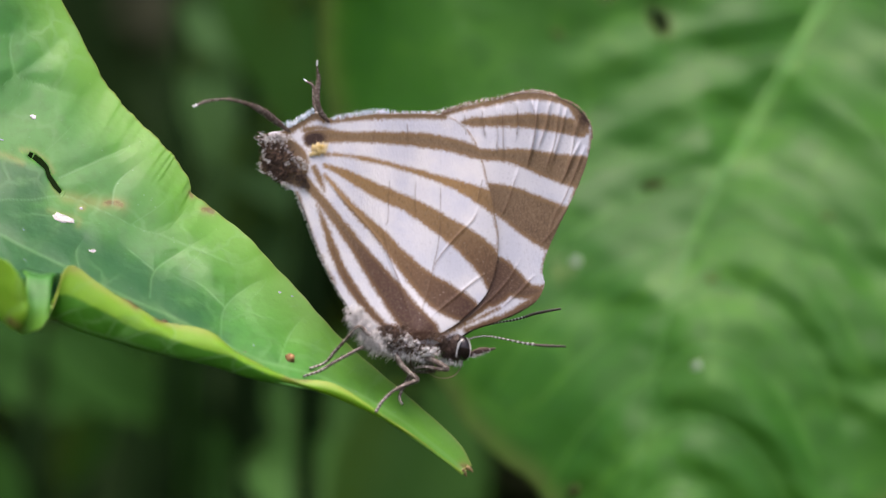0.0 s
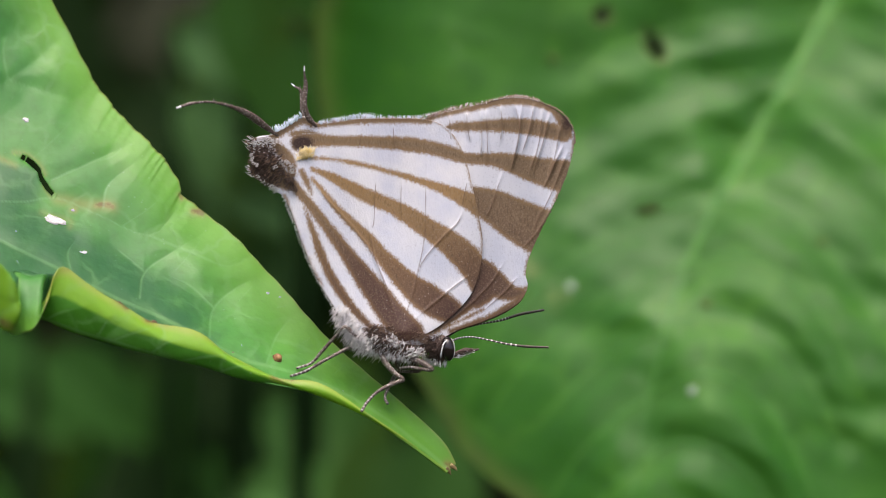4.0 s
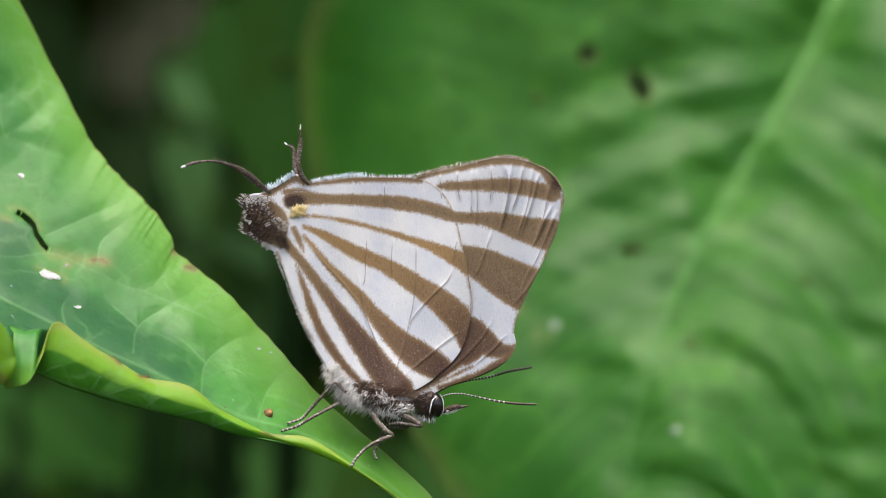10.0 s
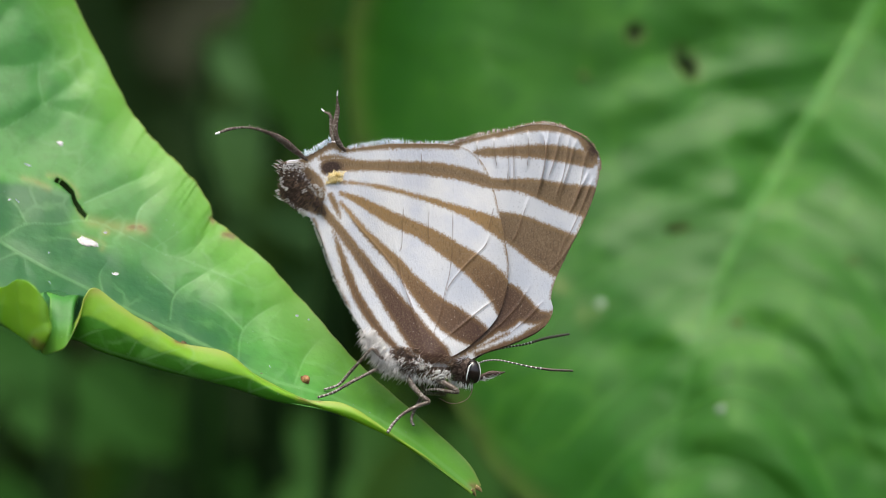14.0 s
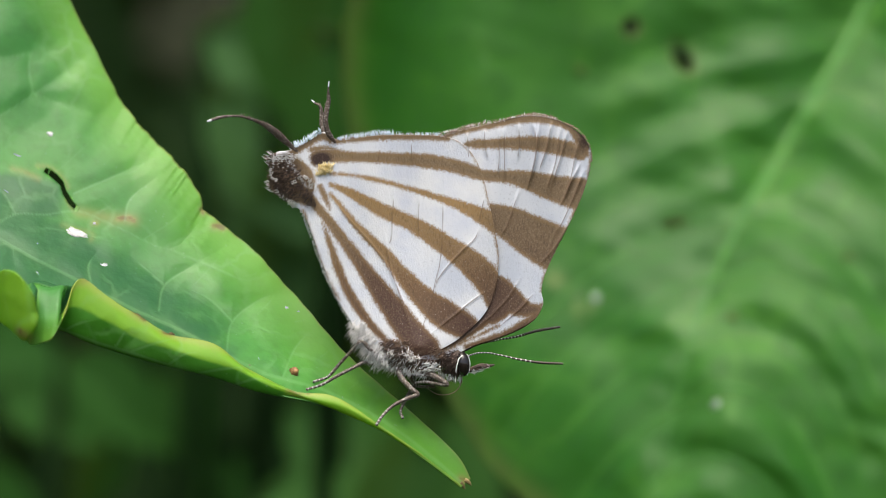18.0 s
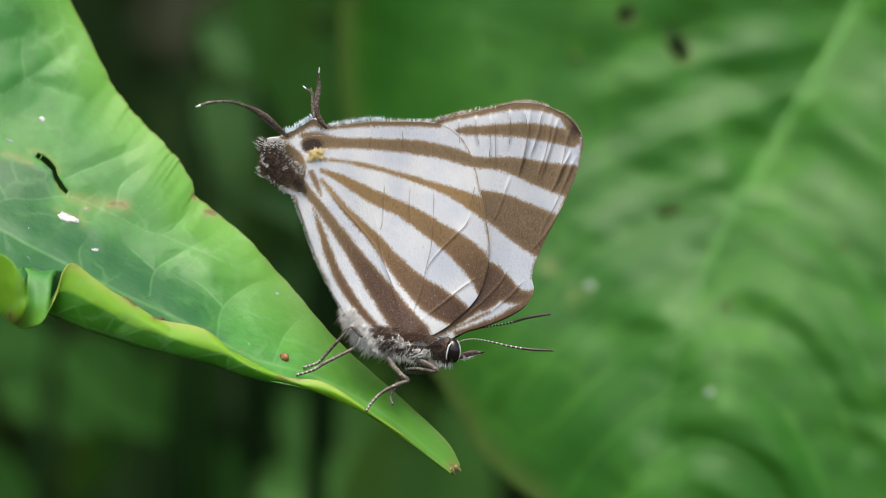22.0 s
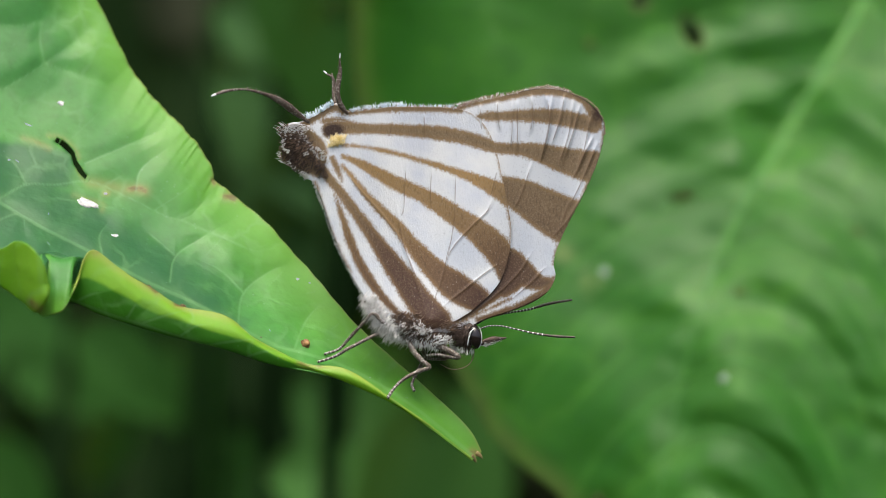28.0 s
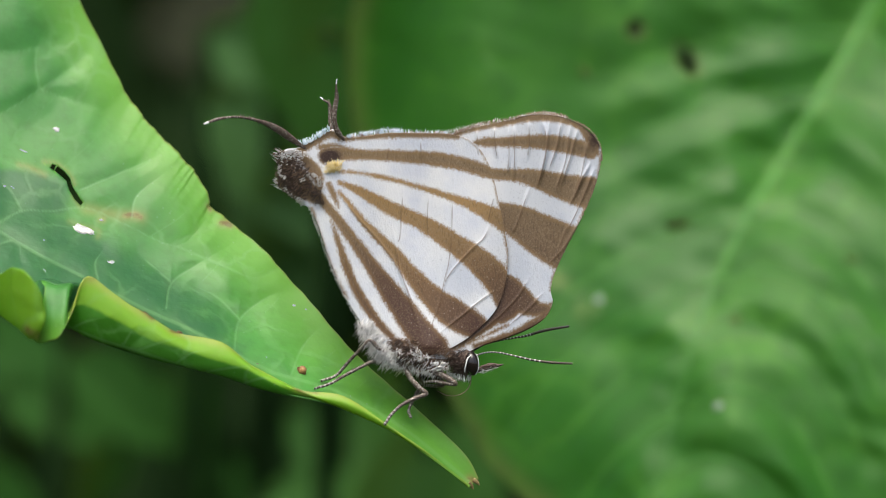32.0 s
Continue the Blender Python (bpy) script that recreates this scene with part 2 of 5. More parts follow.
DARK_SCAR = plain("dark_olive_scar", (0.02, 0.03, 0.008), (0.04, 0.055, 0.014), 900, 0.8, 0.1)
CRUST = plain("red_brown_crumb", (0.16, 0.06, 0.02), (0.42, 0.24, 0.10), 4500, depth=0.00008)
GNAT_BODY = plain("gnat_body", (0.24, 0.085, 0.03), (0.32, 0.14, 0.05), 6000, 0.4)
GNAT_WING = plain("gnat_wing", (0.55, 0.5, 0.42), (0.65, 0.6, 0.5), 6000, 0.3, through_share=0.6)
RIB = plain("leaf_rib", (0.045, 0.19, 0.025), (0.08, 0.25, 0.035), 300, 0.5, depth=0.0001, through_share=0.2)
STEM = plain("green_stem", (0.07, 0.15, 0.03), (0.12, 0.2, 0.05), 200, 0.5, depth=0.0003)
# darker copy of the stem green; shade among the herbs is in the colour
SHADED_STEM = plain("shaded_stem", (0.008, 0.022, 0.006), (0.014, 0.034, 0.009), 200, 0.8, 0.04)
# soil coloured near black for the gloom behind the plants
SOIL = plain("soil", (0.014, 0.018, 0.010), (0.022, 0.026, 0.014), 30, 0.9, 0.1, depth=0.004)


# ---- building blocks ----
def spline(points, count):
    """count+1 places evenly along a smooth line through the points."""
    p = np.array(points, float)
    p = np.vstack([2 * p[0] - p[1], p, 2 * p[-1] - p[-2]])
    at = np.linspace(0, len(p) - 3 - 1e-9, count + 1)
    i = at.astype(int)
    f = (at - i)[:, None]
    a, b, c, d = p[i], p[i + 1], p[i + 2], p[i + 3]
    return 0.5 * (2 * b + (c - a) * f + (2 * a - 5 * b + 4 * c - d) * f * f + (3 * b - a - 3 * c + d) * f ** 3)


def to_line(points, line):
    """For every (n, 2) point: the distance to a polyline, and the share of the way along it."""
    x, y = np.ascontiguousarray(points[:, 0]), np.ascontiguousarray(points[:, 1])
    best = np.full(len(points), 1e18)
    along = np.zeros(len(points))
    last = len(line) - 1
    for i in range(last):
        (ax, ay), (bx, by) = line[i, :2], line[i + 1, :2]
        ex, ey = bx - ax, by - ay
        k = 1.0 / max(ex * ex + ey * ey, 1e-12)
        dx, dy = x - ax, y - ay
        f = np.clip((dx * ex + dy * ey) * k, 0, 1)
        dx -= f * ex
        dy -= f * ey
        d = dx * dx + dy * dy
        near = d < best
        np.copyto(best, d, where=near)
        np.copyto(along, (i + f) / last, where=near)
    return np.sqrt(best), along


def in_outline(points, ring):
    inside = np.zeros(len(points), bool)
    a = ring
    b = np.roll(ring, -1, axis=0)
    for (x0, y0), (x1, y1) in zip(a[:, :2], b[:, :2]):
        if y0 == y1:
            continue
        cross = ((points[:, 1] > y0) != (points[:, 1] > y1)) & (points[:, 0] < (x1 - x0) * (points[:, 1] - y0) / (y1 - y0) + x0)
        inside ^= cross
    return inside


def put(name, verts, faces, material, parent=None, label="", base=(0, 0, 0), smooth=True, values=None):
    """One mesh object; verts are in world metres, base is the origin of the thing that it belongs to."""
    mesh = bpy.data.meshes.new(name)
    base = Vector(base)
    v = np.array(verts, float) - np.array(base)
    mesh.from_pydata(v.tolist(), [], [tuple(f) for f in faces])
    for key, numbers in (values or {}).items():
        attribute = mesh.attributes.new(key, "FLOAT", "POINT")
        attribute.data.foreach_set("value", np.asarray(numbers, np.float32))
    if smooth:
        mesh.polygons.foreach_set("use_smooth", [True] * len(mesh.polygons))
    mesh.materials.append(material)
    ob = new(name, mesh)
    if parent:
        ob.parent = parent
    if label:
        tagged(ob, label)
    return ob


def part(name, bm, material, parent, label=""):
    """One bmesh as one mesh object under a thing or a part."""
    mesh = bpy.data.meshes.new(name)
    bm.to_mesh(mesh)
    bm.free()
    mesh.polygons.foreach_set("use_smooth", [True] * len(mesh.polygons))
    mesh.materials.append(material)
    ob = new(name, mesh)
    ob.parent = parent
    if label:
        tagged(ob, label)
    return ob


def tube(path, radii, sides=8, flat=1.0):
    """Verts, faces and the share along of a round limb through world places, closed at its ends."""
    path = [Vector(p) for p in path]
    verts, faces, along = [], [], []
    up = Vector((0, -1, 0))
    for i, p in enumerate(path):
        way = (path[min(i + 1, len(path) - 1)] - path[max(i - 1, 0)]).normalized()
        side = way.cross(up).normalized()
        over = side.cross(way).normalized()
        for k in range(sides):
            a = math.tau * k / sides
            verts.append(p + float(radii[i]) * (math.cos(a) * side + flat * math.sin(a) * over))
            along.append(i / (len(path) - 1))
    for i in range(len(path) - 1):
        for k in range(sides):
            a, b = i * sides + k, i * sides + (k + 1) % sides
            faces.append((a, b, b + sides, a + sides))
    faces.append(tuple(range(sides))[::-1])
    faces.append(tuple(range((len(path) - 1) * sides, len(path) * sides)))
    return verts, faces, along


def limb(name, controls, material, parent, base, radii, label="", count=24, sides=8, rings=0.0, ringed=(0, 1), flat=1.0):
    """A bent limb; controls are (u, v, depth) and radii grid units at even steps along it."""
    line = spline(controls, count)
    r = np.interp(np.linspace(0, 1, count + 1), np.linspace(0, 1, len(radii)), radii) * GRID
    v, f, along = tube([place(*p) for p in line], r, sides, flat)
    along = np.array(along)
    values = {"along": along * rings + 0.02, "ringed": ((along >= ringed[0]) & (along <= ringed[1])).astype(float)}
    return put(name, v, f, material, parent, label, base, values=values)


def blob(name, centre, sizes, material, parent, base, label="", lean=0.0, bumps=0.0, segments=24):
    """A rounded body with half-sizes in grid units, leaning in the picture plane."""
    bm = bmesh.new()
    bmesh.ops.create_uvsphere(bm, u_segments=segments, v_segments=segments // 2, radius=1)
    spin = Matrix.Rotation(radians(lean), 3, "Y")
    c = place(*centre) - Vector(base)
    for v in bm.verts:
        k = 1 + bumps * noise.noise(v.co * 3.0)
        v.co = c + spin @ Vector((v.co.x * sizes[0], v.co.y * sizes[1], v.co.z * sizes[2])) * k * GRID
    return part(name, bm, material, parent, label)


def hairs(name, roots, material, parent, base, length, width, label="", seed=1, bend=0.25):
    """A coat of tapered hairs; roots are (place, direction)."""
    rng = random.Random(seed)
    verts, faces = [], []
    for p, way in roots:
        ln = length * rng.uniform(0.55, 1.25) * GRID
        wd = width * rng.uniform(0.7, 1.3) * GRID
        way = (way + Vector((rng.uniform(-bend, bend), rng.uniform(-bend, bend), rng.uniform(-bend, bend)))).normalized()
        side = way.cross(Vector((0.1, 1, 0.2))).normalized()
        over = side.cross(way)
        droop = Vector((rng.uniform(-1, 1), rng.uniform(-0.5, 0.5), rng.uniform(-1, 0.3))) * ln * 0.18
        k = len(verts)
        for s, w in ((0, 1), (0.55, 0.8)):
            q = p + way * ln * s + droop * s * s
            verts += [q + side * wd * w, q - side * wd * 0.5 * w + over * wd * 0.87 * w, q - side * wd * 0.5 * w - over * wd * 0.87 * w]
        verts.append(p + way * ln + droop)
        for a in range(3):
            b = (a + 1) % 3
            faces += [(k + a, k + b, k + 3 + b, k + 3 + a), (k + 3 + a, k + 3 + b, k + 6)]
    return put(name, verts, faces, material, parent, label, base)


def sheet(ring, step, depth, thick, holes=()):
    """A thin solid sheet that fills an outline on the grid. Returns verts, faces and the (u, v) of every vert."""
    low, high = ring.min(0) - step, ring.max(0) + step
    us, vs = np.arange(low[0], high[0] + step, step), np.arange(low[1], high[1] + step, step)
    gu, gv = np.meshgrid(us, vs)
    flat = np.stack([gu.ravel(), gv.ravel()], 1)
    ok = in_outline(flat, ring)
    for hole in holes:
        ok &= ~in_outline(flat, hole)
    w = len(us)
    index = np.arange(len(flat)).reshape(len(vs), w)
    quads = np.stack([index[:-1, :-1], index[:-1, 1:], index[1:, 1:], index[1:, :-1]], -1).reshape(-1, 4)
    quads = quads[ok[quads].any(1)]
    used = np.unique(quads)
    renumber = np.full(len(flat), -1)
    renumber[used] = np.arange(len(used))
    quads = renumber[quads]
    pts, good = flat[used], ok[used]
    edges = [np.vstack([r, r[:1]]) for r in (ring, *holes)]
    out = np.where(~good)[0]
    best = np.full(len(out), 1e9)
    moved = pts[out].copy()
    for line in edges:
        for i in range(len(line) - 1):
            a, b = line[i], line[i + 1]
            ab = b - a
            f = np.clip(((pts[out] - a) @ ab) / max(ab @ ab, 1e-12), 0, 1)
            q = a + f[:, None] * ab
            d = np.linalg.norm(pts[out] - q, axis=1)
            near = d < best
            best[near], moved[near] = d[near], q[near]
    pts[out] = moved
    d = depth(pts)
    n = len(pts)
    k = (FOCUS + d * 0.001) / FOCUS
    front = np.stack([(pts[:, 0] - 784) * GRID * k, FOCUS + d * 0.001, HIGH + (441 - pts[:, 1]) * GRID * k], 1)
    back = front + np.array([0, thick * 0.001, 0])
    count = {}
    for q in quads.tolist():
        for a, b in zip(q, q[1:] + q[:1]):
            count[(a, b)] = count.get((a, b), 0) + 1
    rim = [(b, a, a + n, b + n) for (a, b) in count if (b, a) not in count]
    faces = [q[::-1] for q in quads.tolist()] + [[i + n for i in q] for q in quads.tolist()] + [r[::-1] for r in rim]
    return np.vstack([front, back]), faces, np.vstack([pts, pts])


def rings_of(ring):
    return np.vstack([ring, ring[:1]])


# ---- the butterfly ----
BUTTERFLY_BASE = place(640, 655, 0)
butterfly = tagged(new("butterfly"), "brown and white striped butterfly perched head down with closed wings", "butterfly")
butterfly.matrix_basis = Matrix.Translation(BUTTERFLY_BASE)
WING_ROOT = np.array([765.0, 566.0])

# bands: gold share, then (u, v, half width) along each
HIND_BANDS = [
    (0.0, [(534, 224, 6), (556, 210, 7), (590, 192, 7), (612, 197, 7), (640, 196, 7), (720, 192, 7), (816, 194, 6)]),
    (0.15, [(585, 230, 16), (606, 226, 13), (650, 228, 10), (700, 230, 10.5), (760, 234, 12.5), (820, 243, 13), (862, 256, 12), (890, 266, 9)]),
    (0.9, [(606, 257, 3), (650, 261, 3.5), (700, 272, 4.5), (750, 286, 5), (800, 302, 6.5), (850, 321, 11), (880, 336, 16), (903, 348, 20)]),
    (0.85, [(607, 277, 4), (640, 291, 8), (690, 319, 12.5), (750, 347, 14), (800, 378, 18), (835, 402, 21), (868, 430, 25), (895, 462, 26), (906, 490, 24)]),
    (0.75, [(606, 293, 3), (625, 316, 5), (650, 347, 7), (700, 398, 11), (735, 440, 15), (770, 478, 21), (806, 508, 27), (845, 530, 24)]),
    (0.1, [(556, 285, 9), (590, 325, 9), (622, 366, 10), (650, 405, 12), (682, 450, 17), (716, 497, 22), (744, 535, 25), (775, 572, 27)]),
    (0.2, [(592, 343, 2), (606, 385, 6), (622, 432, 8), (648, 486, 9), (682, 532, 8), (705, 556, 6)]),
    (0.1, [(588, 280, 5), (597, 300, 5), (606, 322, 2)]),
    (0.0, [(558, 322, 2), (572, 366, 2.5), (592, 424, 2.5), (620, 482, 2)]),
    (0.0, [(500, 246, 14), (512, 262, 27), (536, 282, 22), (560, 300, 14)]),
    (0.0, [(546, 236, 9), (560, 252, 11), (570, 270, 10), (572, 286, 6)]),
    (0.0, [(812, 193, 1.4), (838, 204, 1.6), (861, 229, 1.6), (877, 265, 1.6), (887, 310, 1.6), (897, 360, 1.6), (904, 408, 1.6), (899, 455, 1.6)]),
    (0.0, [(572, 214, 5), (600, 212, 4), (618, 216, 3)]),
]
HIND_RING = spline([(700, 585), (668, 560), (648, 530), (614, 472), (588, 410), (568, 350), (553, 322), (540, 316), (534, 305), (512, 295), (500, 282), (499, 266), (504, 252), (498, 240),
                    (500, 228), (511, 219), (528, 217), (540, 212), (570, 198), (592, 184), (612, 196), (640, 197), (690, 190), (750, 190), (805, 192), (838, 203),
                    (862, 228), (878, 265), (888, 310), (898, 360), (905, 408), (900, 455), (884, 500), (850, 538), (810, 566), (760, 585), (715, 592)], 240)
HIND_VEINS = [[(720, 285), (716, 330), (714, 372), (708, 385)], [(809, 250), (806, 320), (803, 400), (792, 450), (780, 500), (770, 530), (770, 570)],
              [(764, 292), (762, 345), (764, 380)], [(700, 352), (711, 420), (722, 455), (735, 495), (750, 545)],
              [(872, 350), (862, 375), (840, 395), (800, 440), (790, 470)], [(884, 465), (850, 490), (812, 520), (780, 545)],
              [(880, 300), (868, 350)], [(600, 290), (640, 340), (700, 410), (740, 500), (752, 555)], [(690, 240), (694, 215)], [(752, 245), (750, 200)]]
FORE_BANDS = [
    (0.0, [(800, 195, 3), (850, 182, 5), (900, 172, 6), (950, 162, 8), (1000, 166, 7), (1034, 180, 8), (1054, 204, 13), (1062, 226, 6)]),
    (0.0, [(845, 207, 4), (870, 206, 9), (900, 206, 9.5), (950, 205, 12.5), (1000, 210, 15), (1052, 222, 14)]),
    (0.0, [(850, 256, 10), (880, 262, 10), (920, 265, 12), (960, 272, 18), (1000, 285, 24), (1052, 297, 30)]),
    (0.0, [(860, 330, 14), (892, 335, 24), (930, 350, 32), (965, 371, 38), (1005, 392, 42), (1040, 400, 40)]),
    (0.0, [(880, 452, 16), (900, 464, 26), (925, 484, 24), (952, 500, 16), (975, 500, 9)]),
    (0.0, [(860, 500, 30), (895, 500, 26), (918, 492, 18)]),
    (0.15, [(790, 560, 20), (830, 545, 16), (865, 525, 15), (900, 502, 12)]),
    (0.0, [(846, 566, 5), (890, 553, 7), (930, 538, 9), (962, 518, 9), (980, 492, 4)]),
    (0.5, [(810, 572, 2.5), (850, 553, 3), (880, 540, 3), (905, 528, 2)]),
    (0.0, [(1064, 215, 2.2), (1068, 235, 2.0), (1057, 285, 1.8), (1033, 340, 1.8), (1005, 395, 1.8), (985, 440, 1.6), (979, 468, 1.5)]),
]
FORE_RING = spline([(770, 588), (740, 560), (720, 480), (730, 380), (750, 290), (775, 225), (805, 192), (850, 178), (900, 168), (952, 156), (1000, 161),
                    (1038, 179), (1062, 203), (1069, 232), (1058, 285), (1034, 340), (1006, 395), (986, 440), (980, 468), (983, 490), (970, 515),
                    (940, 535), (895, 553), (855, 566), (812, 590)], 220)
FORE_VEINS = [[(914, 172), (916, 230), (913, 285)], [(966, 165), (972, 215), (956, 290)], [(978, 164), (970, 235), (953, 295)], [(1016, 172), (1006, 240), (985, 300)],
              [(1028, 180), (1014, 235), (992, 300)], [(1050, 240), (1022, 300), (1012, 320)], [(943, 285), (920, 350), (908, 368)], [(1010, 350), (985, 420)],
              [(968, 470), (940, 500), (900, 535)], [(946, 440), (920, 480), (880, 520), (830, 560)], [(1045, 205), (1035, 260), (1020, 310)],
              [(905, 172), (906, 230), (903, 262)], [(850, 182), (851, 215), (854, 240)], [(940, 166), (942, 205), (938, 240)], [(1058, 250), (1030, 320), (1004, 372)],
              [(1000, 165), (990, 215), (974, 262)], [(1040, 330), (1004, 390), (972, 425)], [(880, 178), (882, 210), (886, 236)]]


def wing(name, ring, bands, veins, side, lift, shift, label, seed):
    """side -1: the pair towards the viewer, +1: the pair behind it. lift: mm from the middle plane at the margin."""
    ring_is_hind = name == "hindwing"
    ring = ring + np.array(shift)

    def depth(p):
        r = np.linalg.norm(p - WING_ROOT, axis=1) * 0.03
        pleat = 0.05 * np.sin(p[:, 0] * 0.021 + p[:, 1] * 0.013 + seed) + 0.03 * np.sin(p[:, 0] * 0.06 - p[:, 1] * 0.017)
        fold = np.zeros(len(p))
        for line in veins:
            d, s = to_line(p, spline(line, 8))
            fold += np.exp(-(d / (2.6 if ring_is_hind else 2.7)) ** 2) * np.clip(np.minimum(s * 9, (1 - s) * 3), 0, 1)
        return side * (lift + 0.85 * np.exp(-r / 2.6)) + pleat * np.clip(r / 6, 0, 1) - (0.03 if ring_is_hind else 0.12) * fold * (1 if ring_is_hind else np.clip((330 - p[:, 1]) / 60, 0.2, 1))

    verts, faces, uv = sheet(ring, 2.2 if side < 0 else 5.0, depth, 0.05)
    band = np.full(len(uv), -9.0)
    gold = np.zeros(len(uv))
    for share, controls in bands:
        line = spline(controls, 40)
        d, along = to_line(uv, line)
        wide = np.interp(along, np.linspace(0, 1, 41), line[:, 2])
        here = (wide - d) * 0.03
        near = here > band
        band[near] = here[near]
        gold[near] = (share * np.clip(1.15 - along * 1.15, 0, 1))[near] if share < 0.9 else (share * (1 - np.clip(along - 0.7, 0, 1) * 2.5))[near]
    vein = np.full(len(uv), 9.0)
    for line in veins:
        d, s = to_line(uv, spline(line, 10))
        vein = np.minimum(vein, d * 0.03 + 0.05 * np.clip(1 - np.minimum(s, 1 - s) * 5, 0, 1))
    rim, _ = to_line(uv, rings_of(ring))
    r = np.linalg.norm(uv - WING_ROOT, axis=1) * 0.03
    spot = np.exp(-(((uv[:, 0] - 590) / 19) ** 2 + ((uv[:, 1] - 232) / 13) ** 2))
    lobe = np.exp(-(((uv[:, 0] - 524) / 30) ** 2 + ((uv[:, 1] - 258) / 26) ** 2)) * 1.4
    apex = np.exp(-(((uv[:, 0] - 1055) / 11) ** 2 + ((uv[:, 1] - 206) / 16) ** 2)) * 0.8
    edge = (0.0 if ring_is_hind else 0.75) * np.exp(-(rim / 3.0) ** 2) * np.clip((260 - uv[:, 1]) / 40, 0, 1) * np.clip((uv[:, 0] - 860) / 60, 0, 1)
    if ring_is_hind:
        edge = 0.30 * np.exp(-(rim / 8.0) ** 2) * np.clip((232 - uv[:, 1]) / 20, 0, 1) * np.clip((uv[:, 0] - 530) / 20, 0, 1)
    dark = np.clip(spot * 1.5 + lobe * 0.55 + apex + edge, 0, 1)
    deep = np.clip(1.3 - r / 9.5, 0, 1) * np.clip((uv[:, 1] - 250) / 200, 0, 1)
    grey = np.exp(-(((uv[:, 0] - 815) / 75) ** 2 + ((uv[:, 1] - 440) / 60) ** 2)) + 0.9 * np.clip((uv[:, 0] - 870) / 40, 0, 1) + 0.5 * np.exp(-((uv[:, 1] - 208) / 12.0) ** 2)
    ob = put(name, verts, faces, WING, butterfly, label, BUTTERFLY_BASE,
             values={"band": band, "gold": gold, "vein": vein, "dark": dark, "base": deep, "grey": np.clip(grey, 0, 1)})
    return ob


near_hind = wing("hindwing", HIND_RING, HIND_BANDS, HIND_VEINS, -1, 0.20, (0, 0), "white hindwing with tapering brown bands and a dark lobe", 0.3)
near_fore = wing("forewing", FORE_RING, FORE_BANDS, FORE_VEINS, -1, 0.09, (0, 0), "pleated forewing with broad brown and pale bands", 1.1)
far_hind = wing("hindwing", HIND_RING, HIND_BANDS, HIND_VEINS, 1, 0.16, (2, -1), "", 2.0)
far_fore = wing("forewing", FORE_RING, FORE_BANDS, FORE_VEINS, 1, 0.06, (-1, 2), "", 2.9)

TAIL = banded("tail", (0.05, 0.032, 0.024), (0.80, 0.80, 0.82), speckle=0.35)


def tail(controls, radii, parent, tip, label):
    root = place(*controls[0])
    line = spline(controls, 30)
    r = np.interp(np.linspace(0, 1, 31), np.linspace(0, 1, len(radii)), radii) * GRID
    v, f, along = tube([place(*p) for p in line], r, 8, 0.35)
    rng = random.Random(31)
    for i in range(2, 20):  # ragged scales on its edges
        for k in range(4):
            p = place(*(line[i] + (line[i + 1] - line[i]) * rng.random()))
            way = Vector((rng.uniform(-0.8, 0.2), rng.uniform(-0.4, 0.4), rng.choice((-1, 1)) * 0.7)).normalized()
            wide, a = Vector((0.9, 0, 0.3)) * GRID, len(v)
            v += [p + wide, p - wide, p + Vector((0, GRID, 0)), p + way * (float(r[i]) + rng.uniform(1, 6.5) * GRID)]
            f += [(a, a + 1, a + 3), (a + 1, a + 2, a + 3), (a + 2, a, a + 3), (a, a + 2, a + 1)]
            along += [i / 30] * 4
    along = np.array(along)
    ob = put("tail", v, f, TAIL, parent, label, root, values={"along": np.full(len(along), 0.5), "ringed": (along > tip).astype(float)})
    ob.location = root - BUTTERFLY_BASE
    return ob


long_tail = tail([(548, 218, -0.3), (524, 200, -0.7), (500, 182, -1.2), (472, 168, -1.8), (436, 159, -2.4), (402, 161, -2.8), (374, 170, -3.1)],
                 (2, 5, 7, 6, 3.0, 2.0, 2.0, 3.0, 1.5), near_hind, 0.955, "long curved brown tail with a white tip")
upper_tail = tail([(616, 203, -0.3), (602, 184, -0.5), (597, 160, -0.6), (602, 128, -0.6), (601, 110, -0.7), (602, 94, -0.8)],
                  (2, 5, 4.6, 5, 4.2, 2.4, 1.4, 0.8), near_hind, 0.87, "short twisted tail with a white tip")
back_tail = tail([(600, 196, 0.3), (592, 172, 0.5), (591, 152, 0.6), (589, 138, 0.6), (580, 132, 0.7), (573, 126, 0.8)],
                 (5, 4.5, 4, 3.2, 2.2, 1.5, 0.8), far_hind, 0.86, "")

